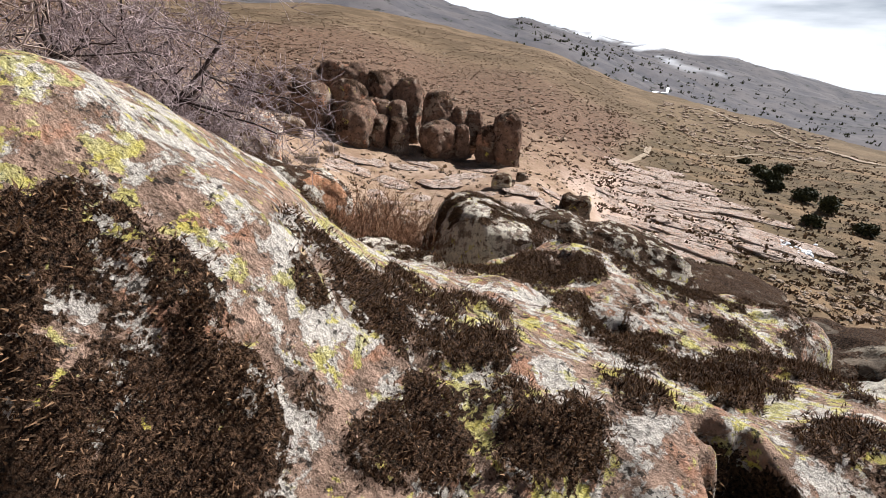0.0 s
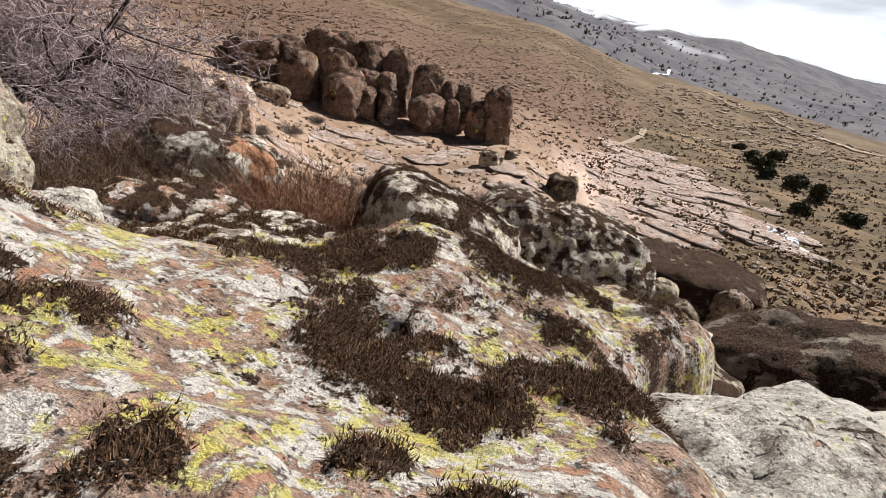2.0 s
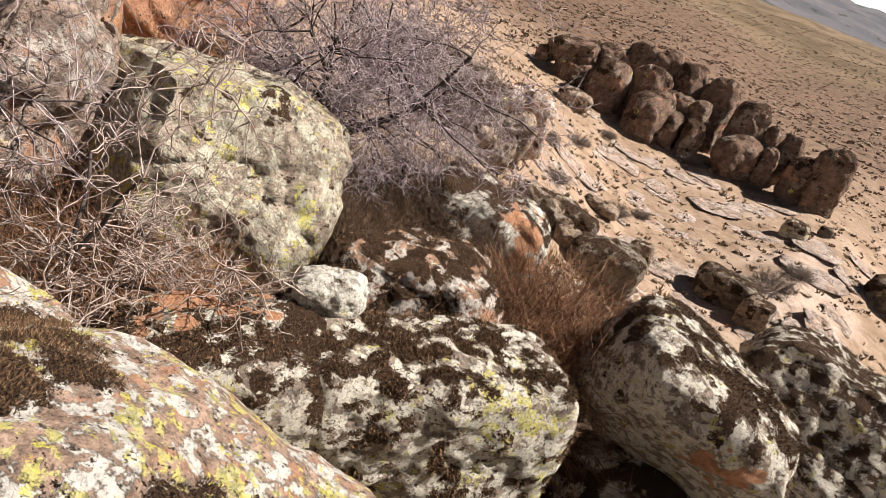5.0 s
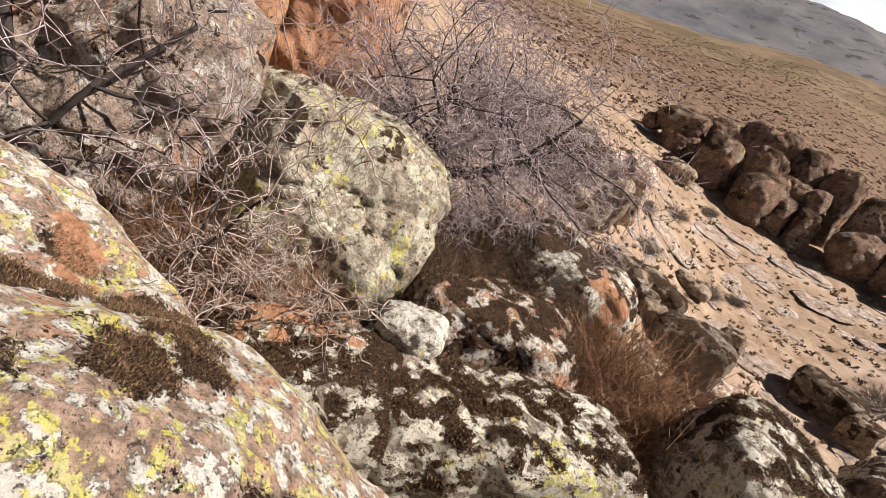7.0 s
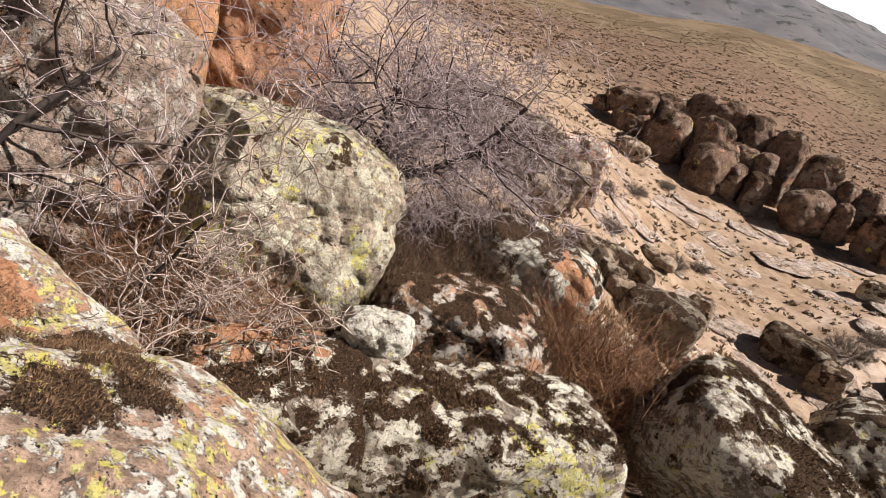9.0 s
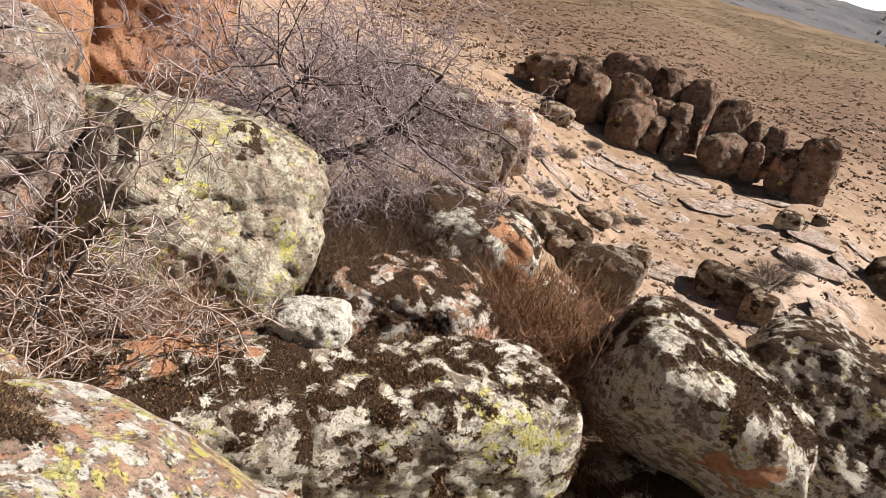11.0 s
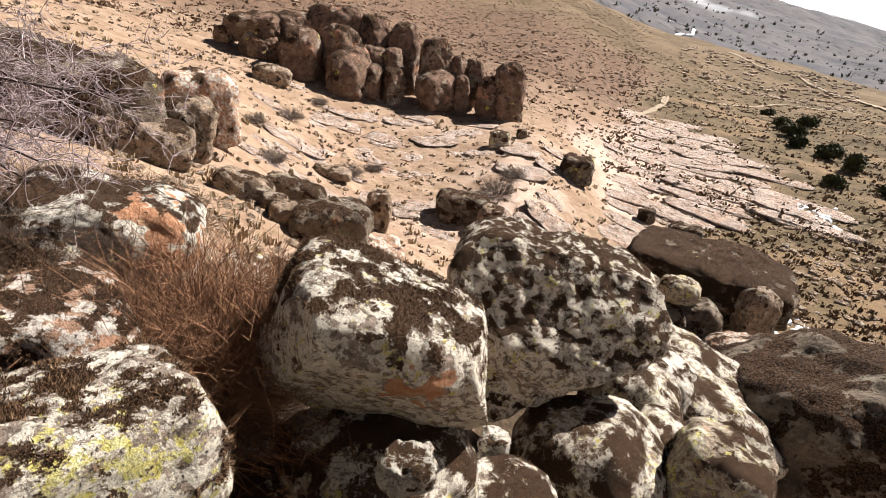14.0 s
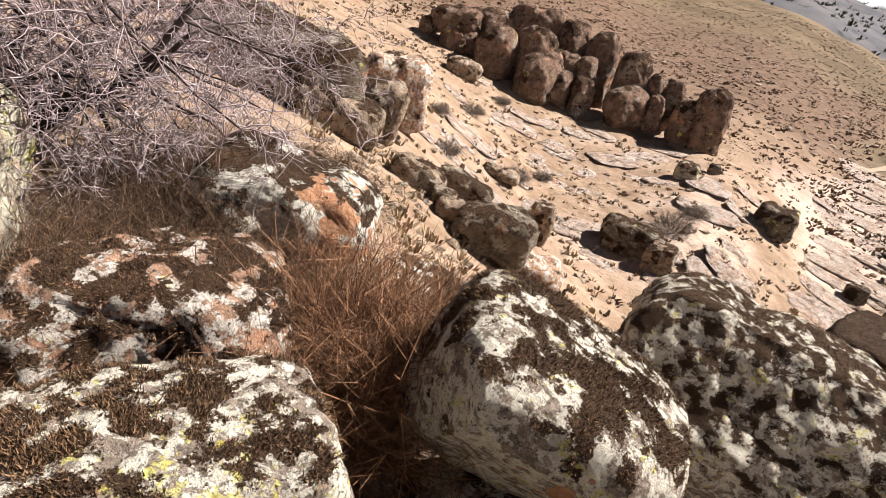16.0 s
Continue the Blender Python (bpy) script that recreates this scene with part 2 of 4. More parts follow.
def boulder(label, c, r, turn=(0, 0, 0), material=None, seed=1, sub=5, block=3.0, cuts=(), rough=0.06, moss=0.3, moss_size=0.16, moss_up=0.45, pits=0, group="", name="boulder", crack=0.5, bare=(), gold=(), fibres=0, fibre_len=0.017):
    """A boulder with centre c, half sizes r and a turn in degrees. block: 2 round to 6 boxy. cuts: planes (nx, ny, nz, h) in the unit
    boulder that flatten it. moss: share of dark moss, more on faces that look up by moss_up."""
    u, faces = sphere(sub)
    p = u / (np.abs(u) ** block).sum(1)[:, None] ** (1 / block)
    for nx, ny, nz, h in cuts:
        n = np.array((nx, ny, nz), float)
        n /= np.linalg.norm(n)
        d = p @ n - h
        p = p - np.outer(np.maximum(d, 0) * 0.94, n)
    rr = np.array(r, float)
    v = p * rr
    size = float(np.cbrt(rr.prod()))
    q = v / size
    out = normals_of(v, faces)
    bump = rough * 1.6 * fbm(q * 1.3 + seed * 3.7, 3, seed) + rough * 0.5 * fbm(q * 4.5 + seed, 3, seed + 5)
    bump -= rough * crack * cracks(q * 1.1 + seed * 1.9, seed + 9)
    bump += rough * 0.16 * fbm(q * 14 + seed, 2, seed + 3)
    for k in range(pits):
        rng = np.random.RandomState(seed * 31 + k)
        d = rng.normal(size=3)
        d[2] = abs(d[2]) * 0.6
        d /= np.linalg.norm(d)
        w = rng.uniform(0.03, 0.08)
        bump -= w * 1.1 * np.exp(-(((u - d) ** 2).sum(1) / (w * w)) ** 1.5)
    v = v + out * (bump * size)[:, None]
    m = pose(*c, *turn)
    m3 = np.array(m.to_3x3())
    v = v @ m3.T
    n = normals_of(v, faces)
    w = v + np.array(c)
    mk = 0.5 + 0.56 * fbm(w / moss_size + seed, 4, seed + 2, 0.6) + (moss - 0.56) * 1.1 + moss_up * (np.clip(n[:, 2], -0.4, 0.8) - 0.4)
    bk = np.zeros(len(w))
    for bx, by, bz, br in bare:
        dd = np.linalg.norm((w - np.array((bx, by, bz))) , axis=1) / br
        bk = np.maximum(bk, np.clip(1.15 - dd + 0.75 * fbm(w / (br * 0.45), 4, seed + 8, 0.6), 0, 1))
    gk = np.zeros(len(w))
    for bx, by, bz, br in gold:
        gk = np.maximum(gk, np.clip(1.3 - np.linalg.norm(w - np.array((bx, by, bz)), axis=1) / br, 0, 1))
    mk = mk - 0.45 * gk
    ob = mesh_object(name, v, faces, material or ROCK_MOSSY, attrs={"moss": mk, "bare": bk, "gold": gk})
    ob.location = c
    if fibres:
        moss_fibres(ob, v, n, np.where(bk > 0.3, 0, mk), fibres, fibre_len, seed)
    return tagged(ob, label, "rock", group)


def moss_fibres(rock, v, n, mask, count, length, seed):
    """The short dark strands that stand in the moss of a rock, as one part."""
    rg = np.random.RandomState(seed + 400)
    ok = np.flatnonzero((mask > 0.56) & (n[:, 2] > -0.1))
    i = rg.choice(ok, count)
    spread = 0.012
    p = v[i] + rg.normal(size=(count, 3)) * spread * (1 - np.abs(n[i]) * 0.8)
    d = n[i] * 0.8 + rg.normal(size=(count, 3)) * 0.45 + np.array((0, 0, -0.15))
    d /= np.linalg.norm(d, axis=1)[:, None]
    t = np.cross(d, rg.normal(size=(count, 3)))
    t /= np.linalg.norm(t, axis=1)[:, None]
    w = (length * 0.16 * rg.uniform(0.6, 1.3, count))[:, None]
    tip = p + d * (length * rg.uniform(0.5, 1.3, count))[:, None]
    tri = np.stack([p - n[i] * 0.004 - t * w, p - n[i] * 0.004 + t * w, tip], 1).reshape(-1, 3)
    ob = mesh_object("moss", tri, np.arange(count * 3).reshape(-1, 3).tolist(), MOSS_MAT, rock, "cushions of dry dark brown moss", flat=True)
    ob["kind"] = "stuff"
    return ob


def moss_material():
    m, nt, bsdf = graph("moss_strands")
    rnd = nt.nodes.new("ShaderNodeNewGeometry").outputs["Random Per Island"]
    col = n_mix(nt, rnd, (0.014, 0.008, 0.005), (0.25, 0.15, 0.085))
    nt.links.new(col, bsdf.inputs["Base Color"])
    bsdf.inputs["Roughness"].default_value = 0.9
    bsdf.inputs["Specular IOR Level"].default_value = 0.1
    return m


MOSS_MAT = moss_material()


# ---------------------------------------------------------------- ground
BEARINGS = (-70, -45, -28, -14, -3, 7, 16, 26, 40)
RINGS = (4, 9, 15, 22, 33, 60, 110, 220, 600, 2500)
HEIGHTS = (
    (0.2, 1.0, 2.2, 3.2, 5, 9, 16, 30, 60, 300),
    (-0.2, 0.0, 0.3, 0.9, 2, 5, 10, 22, 60, 325),
    (-0.9, -1.2, -1.6, -1.3, -0.7, 2.5, 8, 21, 60, 335),
    (-1.3, -2.4, -4.0, -4.1, -2.5, 1.5, 7.5, 24, 60, 340),
    (-2.0, -3.6, -4.8, -4.5, -3.4, -1.4, 2.5, 20, 45, 245),
    (-2.6, -4.6, -5.2, -4.3, -3.9, -2.6, 1, 13, 15, 210),
    (-3.0, -5.4, -6.3, -5.9, -6.1, -5.6, -3.5, 1.5, -12, 170),
    (-3.2, -6.0, -7.2, -6.9, -6.6, -6.8, -8, -6, -40, 95),
    (-3.2, -6.4, -7.4, -7.4, -7.4, -7.6, -8.5, -16, -60, -10),
)
CENTRE = np.array((0.7, 1.6))


def catmull(a, b, c, d, u):
    m1, m2 = (c - a) * 0.5, (d - b) * 0.5
    return (2 * u ** 3 - 3 * u ** 2 + 1) * b + (u ** 3 - 2 * u ** 2 + u) * m1 + (-2 * u ** 3 + 3 * u ** 2) * c + (u ** 3 - u ** 2) * m2


def plain_height(x, y):
    """The lie of the land without its roughness."""
    dx, dy = x - CENTRE[0], y - CENTRE[1]
    r = np.maximum(np.hypot(dx, dy), 1e-6)
    b = np.degrees(np.arctan2(dx, dy))
    B = np.array((-320,) + BEARINGS, float)
    H = np.array((HEIGHTS[-1],) + HEIGHTS, float)
    H = np.hstack([np.full((len(H), 1), -0.95), H, H[:, -1:] * 0.9])
    lr = np.log(np.array((1.6,) + RINGS + (6000,), float))
    b = np.where(b > BEARINGS[-1], b - 360, b)
    i = np.clip(np.searchsorted(B, b) - 1, 0, len(B) - 2)
    u = np.clip((b - B[i]) / (B[i + 1] - B[i]), 0, 1)
    L = np.clip(np.log(r), lr[0], lr[-1])
    j = np.clip(np.searchsorted(lr, L) - 1, 0, len(lr) - 2)
    s = (L - lr[j]) / (lr[j + 1] - lr[j])
    rows = []
    for k in (-1, 0, 1, 2):
        ii = np.clip(i + k, 0, len(B) - 1)
        g = [H[ii, np.clip(j + w, 0, H.shape[1] - 1)] for w in (-1, 0, 1, 2)]
        rows.append(catmull(*g, s))
    us = np.where(i == 0, smooth(u), u)
    return np.where(i == 0, rows[1] * (1 - us) + rows[2] * us, catmull(*rows, u))


def height(x, y):
    x, y = np.atleast_1d(np.asarray(x, float)), np.atleast_1d(np.asarray(y, float))
    z = plain_height(x, y)
    r = np.hypot(x - CENTRE[0], y - CENTRE[1])
    p = np.stack([x, y, 0 * x], 1)
    near = smooth((r - 3) / 6)
    z = z + near * (0.10 * fbm(p * 0.5, 4, 3) + 0.035 * fbm(p * 2.3, 3, 8))
    z = z + smooth((r - 40) / 60) * 0.5 * fbm(p / 12, 4, 5) + smooth((r - 150) / 200) * 3.0 * fbm(p / 60, 4, 6)
    z = z + smooth((r - 400) / 600) * 26 * fbm(p / 420, 5, 7)
    return z


def ground_mesh():
    b = np.concatenate([np.arange(-75, 46, 0.32), np.arange(46, 285, 4.0)])
    r = np.concatenate([[0.0], np.geomspace(1.5, 60, 230), np.geomspace(61, 6000, 170)])
    bb, rr = np.meshgrid(np.radians(b), r)
    x, y = CENTRE[0] + rr * np.sin(bb), CENTRE[1] + rr * np.cos(bb)
    x, y = x.ravel(), y.ravel()
    z = height(x, y)
    nb, nr = len(b), len(r)
    idx = np.arange(nb * nr).reshape(nr, nb)
    nxt = np.roll(idx, -1, axis=1)
    faces = np.stack([idx[:-1], idx[1:], nxt[1:], nxt[:-1]], -1).reshape(-1, 4)
    dist, brg = rr.ravel(), np.degrees(bb.ravel())
    p = np.stack([x, y, 0 * x], 1)
    wob = fbm(p / 7, 4, 21)
    pave = smooth((brg - 11.5 + wob * 2.5) / 3) * smooth((33 - brg + wob * 3) / 4) * smooth((dist - 18 - 1.2 * np.maximum(brg - 19, 0) + wob * 3) / 4) * smooth((54 - dist + wob * 6) / 6)
    pave = np.maximum(pave, 0.75 * smooth((dist - 13) / 5) * smooth((31 - dist) / 8) * smooth((brg + 20) / 8) * smooth((14 - brg) / 4) * smooth(0.5 + fbm(p / 3, 4, 22)))
    flat = smooth((brg - 15 + wob * 1.5) / 5) * smooth((dist - 30 + wob * 4) / 20)
    flat = np.maximum(flat, smooth((brg - 17 + wob * 2) / 6) * smooth((dist - 8) / 3) * smooth((70 - brg) / 20) * (1 - smooth(pave * 1.3)))
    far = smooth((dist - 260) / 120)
    hill = smooth((dist - 32 + wob * 6) / 26) * (1 - flat) * (1 - far)
    olive = smooth((dist - 90 + 18 * fbm(p / 30, 3, 23)) / 50) * (1 - far)
    zz = z / np.maximum(dist, 1)
    snow = smooth((dist - 1200) / 500) * smooth((z - 120 + 130 * fbm(p / 260, 5, 24)) / 60) * smooth(0.45 + fbm(p / 90, 4, 26))
    return np.stack([x, y, z], 1), faces, {"pave": pave, "flat": flat, "hill": hill, "olive": olive, "far": far, "snow": snow, "near_dark": smooth((6.5 + 9.0 * smooth((brg - 3) / 6) * smooth((60 - brg) / 20) - dist + 2 * wob) / 4)}


def ground_material():
    m, nt, bsdf = graph("hillside")
    pos = n_pos(nt)
    fine = n_noise(nt, 9, 8, 0.7, pos)
    mid = n_noise(nt, 0.9, 8, 0.65, pos, 0.5)
    tuft = n_noise(nt, 2.6, 5, 0.6, pos)
    big = n_noise(nt, 0.12, 6, 0.6, pos)
    huge = n_noise(nt, 0.012, 8, 0.65, pos, 0.4)
    sand = n_mix(nt, n_range(nt, mid, 0.3, 0.7), (0.23, 0.148, 0.098), (0.37, 0.265, 0.19))
    sand = n_mix(nt, n_range(nt, fine, 0.45, 0.75, 0, 0.55), sand, (0.14, 0.09, 0.055))
    sand = n_mix(nt, n_range(nt, tuft, 0.56, 0.66, 0, 0.6), sand, (0.20, 0.145, 0.075))
    stone = n_mix(nt, n_range(nt, mid, 0.3, 0.7), (0.42, 0.30, 0.23), (0.54, 0.42, 0.345))
    stone = n_mix(nt, n_range(nt, fine, 0.5, 0.75, 0, 0.5), stone, (0.24, 0.17, 0.125))
    col = n_mix(nt, n_attr(nt, "pave"), sand, stone)
    brush = n_mix(nt, n_range(nt, n_noise(nt, 1.3, 6, 0.7, pos), 0.42, 0.6), (0.165, 0.10, 0.066), (0.078, 0.049, 0.034))
    col = n_mix(nt, n_math(nt, "MULTIPLY", n_attr(nt, "hill"), 0.9), col, brush)
    grass = n_mix(nt, n_range(nt, n_noise(nt, 0.8, 8, 0.7, pos), 0.4, 0.65), (0.135, 0.096, 0.055), (0.07, 0.051, 0.03))
    grass = n_mix(nt, n_range(nt, big, 0.5, 0.62, 0, 0.6), grass, (0.26, 0.17, 0.10))
    col = n_mix(nt, n_attr(nt, "flat"), col, grass)
    ol = n_mix(nt, n_range(nt, n_noise(nt, 0.05, 8, 0.7, pos, 0.5), 0.42, 0.6), (0.105, 0.074, 0.043), (0.185, 0.13, 0.08))
    col = n_mix(nt, n_math(nt, "MULTIPLY", n_attr(nt, "olive"), 0.85), col, ol)
    # blue-grey far slopes: aerial haze painted into the rock colour
    hazed_mount = n_mix(nt, n_range(nt, huge, 0.35, 0.65), (0.080, 0.078, 0.088), (0.135, 0.122, 0.125))
    hazed_mount = n_mix(nt, n_range(nt, n_noise(nt, 0.045, 6, 0.7, pos), 0.56, 0.64, 0, 0.8), hazed_mount, (0.03, 0.034, 0.026))
    col = n_mix(nt, n_attr(nt, "far"), col, hazed_mount)
    col = n_mix(nt, n_attr(nt, "snow"), col, (0.85, 0.88, 0.93))
    # ground mixes to dark brown near the crag, farther out on its valley side
    col = n_mix(nt, n_attr(nt, "near_dark"), col, n_mix(nt, n_range(nt, fine, 0.35, 0.7), (0.025, 0.017, 0.011), (0.10, 0.068, 0.042)))
    nt.links.new(col, bsdf.inputs["Base Color"])
    bsdf.inputs["Roughness"].default_value = 0.95
    bsdf.inputs["Specular IOR Level"].default_value = 0.1
    h = n_math(nt, "ADD", n_math(nt, "MULTIPLY", fine, 0.45), n_math(nt, "ADD", mid, tuft))
    n_bump(nt, bsdf, h, 0.8, 0.12)
    return m


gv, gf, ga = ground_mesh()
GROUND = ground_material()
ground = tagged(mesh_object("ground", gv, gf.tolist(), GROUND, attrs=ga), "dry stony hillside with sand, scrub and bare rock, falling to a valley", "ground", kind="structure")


# ---------------------------------------------------------------- the crag underfoot
def near_rock():
    """The broad whaleback in front of the first steps: a sheet of rock with a hump, a hollow and steep sides."""
    nx, ny = 520, 520
    gx, gy = np.meshgrid(np.linspace(-1.9, 1.75, nx), np.linspace(0.12, 3.45, ny))
    x, y = gx.ravel(), gy.ravel()
    p = np.stack([x, y, 0 * x], 1)
    z = 0.96 - 0.20 * np.maximum(y - 0.7, 0) + 0.5 * np.minimum(y - 0.7, 0) - 0.149 * x
    z += 0.31 * smooth((0.05 - x) / 0.54) * smooth((1.84 - y) / 1.31) * smooth((y + 0.34) / 1.1)
    z -= 0.24 * smooth((-0.6 - x) / 0.55)
    z += 0.13 * np.exp(-((x - 0.42) / 0.32) ** 2 - ((y - 2.05) / 0.45) ** 2)
    z += 0.04 * fbm(p * 1.7, 3, 42) + 0.022 * fbm(p * 6, 4, 43)
    z -= 0.03 * cracks(p * 1.3 + 4, 44)
    hx, hy = (x - 0.382) / 0.038 + 0.8 * fbm(p * 11, 3, 60), (y - 0.642) / 0.058 + 0.8 * fbm(p * 11, 3, 61)
    hole = np.exp(-(hx ** 2 + hy ** 2) ** 2)
    z -= 0.42 * hole
    for k in range(16):
        cx, cy, w = random.uniform(-1.5, 1.2), random.uniform(0.3, 2.8), random.uniform(0.018, 0.05)
        z -= w * 0.9 * np.exp(-(((x - cx) / (w * 1.5)) ** 2 + ((y - cy) / w) ** 2))
    # sides
    edge_y = np.interp(x, (-1.7, -1.1, -0.7, -0.35, 0, 0.4, 0.8, 1.2, 1.6), (1.2, 1.42, 1.46, 1.60, 1.75, 2.12, 2.32, 2.28, 2.2)) + 0.05 * fbm(p * 3, 3, 46)
    edge_x = 1.02 + 0.4 * smooth((y - 1.4) / 0.6) + 0.06 * fbm(p * 3 + 7, 3, 47)
    over = np.maximum(np.maximum(y - edge_y, x - edge_x), np.maximum(0.47 + 0.03 * fbm(p * 4, 2, 48) - y, -1.75 - x))
    z -= 2.3 * smooth(over / 0.35) + 0.10 * smooth((over + 0.14) / 0.28)
    blob = np.full(len(x), -1.0)
    for bx, by, br in ((-0.31, 0.53, 0.053), (-0.28, 0.58, 0.054), (-0.23, 0.59, 0.044), (-0.28, 0.50, 0.061), (-0.21, 0.53, 0.061), (-0.15, 0.55, 0.043), (-0.28, 0.47, 0.041), (-0.22, 0.49, 0.050), (-0.16, 0.51, 0.028), (-0.16, 0.77, 0.030),
                       (-0.13, 0.70, 0.022), (-0.06, 0.80, 0.035), (-0.03, 0.98, 0.049), (0.08, 0.79, 0.059), (0.11, 0.70, 0.052), (0.06, 0.65, 0.033), (0.27, 0.78, 0.034), (-0.10, 0.61, 0.026), (0.11, 0.66, 0.063), (0.05, 0.64, 0.052),
                       (0.18, 0.69, 0.052), (-0.07, 0.79, 0.064), (-0.00, 0.82, 0.065), (0.07, 0.92, 0.071), (-0.02, 0.60, 0.041), (0.30, 0.74, 0.042), (0.25, 0.57, 0.035), (0.32, 0.55, 0.025), (-0.15, 0.80, 0.045), (0.48, 0.85, 0.042),
                       (0.42, 1.14, 0.076), (0.56, 0.74, 0.064), (0.62, 0.69, 0.068), (0.59, 1.07, 0.073), (0.80, 1.22, 0.088), (0.46, 0.56, 0.052), (0.42, 0.64, 0.032), (0.11, 1.52, 0.117), (0.24, 1.66, 0.084), (0.77, 1.89, 0.131),
                       (-0.24, 1.38, 0.057), (0.42, 1.68, 0.064), (-0.28, 1.24, 0.071), (-1.03, 1.01, 0.155), (-1.02, 1.20, 0.149), (-0.59, 1.04, 0.092), (-0.71, 1.22, 0.087), (-0.55, 0.88, 0.041), (-1.26, 1.11, 0.089), (-0.59, 1.20, 0.050)):
        dd = np.hypot(x - bx, y - by) / (br * 1.25)
        blob = np.maximum(blob, 1 - dd)
    # the hole term lays dark moss colour in the hollow as painted shade
    mk = 0.35 + 0.75 * np.clip(blob, -0.35, 0.5) + 0.8 * smooth(hole * 9) + 0.26 * fbm(p / 0.09 + 3, 4, 49, 0.6) + 0.36 * smooth((y - 0.85) / 0.3) * smooth((x - 0.05) / 0.3) - 0.05 * smooth((y - 1.1) / 0.5) - 0.5 * smooth((over + 0.02) / 0.2) - 0.06 * smooth((-0.45 - x) / 0.4)
    bk = np.clip(1.05 - np.hypot((x - -1.33) / 0.30, (y - 1.12) / 0.07) + 0.6 * fbm(p / 0.07, 4, 62, 0.6), 0, 1)
    moss_h = smooth((mk - 0.45) / 0.14)
    z += moss_h * (0.012 + 0.006 * vnoise(p * 55, 50) + 0.004 * vnoise(p * 110, 51))
    idx = np.arange(nx * ny).reshape(ny, nx)
    faces = np.stack([idx[:-1, :-1], idx[:-1, 1:], idx[1:, 1:], idx[1:, :-1]], -1).reshape(-1, 4)
    faces = faces[over[faces].min(1) < 0.34]
    ob = mesh_object("boulder", np.stack([x, y, z], 1), faces.tolist(), ROCK_NEAR, attrs={"moss": mk, "bare": bk})
    v = np.stack([x, y, z], 1)
    gz = z.reshape(ny, nx)
    dzy, dzx = np.gradient(gz, gy[1, 0] - gy[0, 0], gx[0, 1] - gx[0, 0])
    nn = np.stack([-dzx.ravel(), -dzy.ravel(), np.ones(len(x))], 1)
    nn /= np.linalg.norm(nn, axis=1)[:, None]
    moss_fibres(ob, v, nn, np.where(over > -0.02, 0, mk), 170000, 0.0062, 77)
    return tagged(ob, "broad whaleback boulder crusted with yellow lichen and dark moss", "rock")


near_rock()
CRAG = "boulders of the crag"
boulder("low flat ledge of mossy rock beside the whaleback", (0.25, -0.35, -0.55), (1.9, 0.95, 0.55), (0, 0, 6), ROCK_PALE, 50, 5, 6.0, moss=0.3, group=CRAG, rough=0.03)
boulder("pale grey boulder with white lichen and small hollows", (1.47, 1.06, 0.12), (0.60, 0.58, 0.46), (4, 3, 12), ROCK_PALE, 3, 6, 3.8, moss=0.02, moss_size=0.13, moss_up=0.25, rough=0.055, crack=1.1, pits=14, group=CRAG)
boulder("long boulder with dark moss, white spots and yellow lichen", (-0.68, 2.77, -0.12), (0.70, 0.34, 0.47), (0, 2, 46), ROCK_MOSSY, 4, 6, 6.5, moss=0.50, moss_size=0.075, moss_up=0.45, group=CRAG, rough=0.05, gold=((-0.30, 2.85, 0.12, 0.30), (-0.85, 2.40, 0.0, 0.15)), fibres=34000)
boulder("mossy boulder with a bare orange top", (-1.38, 2.02, -0.08), (0.54, 0.34, 0.46), (0, 0, 46), ROCK_MOSSY, 5, 6, 5.5, moss=0.56, moss_size=0.085, moss_up=0.5, group=CRAG, rough=0.05, bare=((-1.58, 1.95, 0.38, 0.17), (-1.40, 2.16, 0.38, 0.14)), fibres=12000)
boulder("mossy boulder with a white and rusty face", (-1.50, 3.60, -0.16), (0.64, 0.42, 0.44), (0, 8, 40), ROCK_RED, 6, 6, 5.0, moss=0.52, moss_size=0.10, moss_up=0.6, group=CRAG, fibres=10000)
boulder("small rounded white stone between mossy boulders", (-1.25, 2.52, 0.42), (0.17, 0.13, 0.11), (0, 0, 38), ROCK_PALE, 7, 5, 3.4, moss=0.0, group=CRAG, rough=0.09)
boulder("large rounded boulder with pale green lichen and dark pits", (-2.70, 2.84, 0.48), (0.80, 0.55, 0.64), (0, 8, 45), ROCK_LICHEN, 8, 6, 4.4, moss=0.10, moss_size=0.12, pits=12, group=CRAG, rough=0.055, crack=1.2, cuts=((0.5, -0.8, 0.5, 0.86), (-0.9, -0.5, 0.3, 0.85)))
boulder("white topped boulder with a bare orange face", (-1.66, 4.74, -0.01), (0.62, 0.46, 0.47), (0, 18, 30), ROCK_PALE, 9, 6, 5.0, moss=0.48, moss_up=0.9, group=CRAG, bare=((-1.09, 4.61, 0.27, 0.34),))
boulder("blocky boulder with a sloping mossy top and shaded face", (0.46, 4.13, -0.27), (0.72, 0.52, 0.52), (0, 27, 18), ROCK_MOSSY, 10, 6, 5.0, moss=0.37, moss_size=0.10, moss_up=0.95, group=CRAG, cuts=((0.05, -1, -0.75, 0.50), (0.9, -0.3, 0.5, 0.92), (-1, -0.3, -0.2, 0.93)), rough=0.035, bare=((0.71, 3.60, -0.18, 0.22),), fibres=14000)
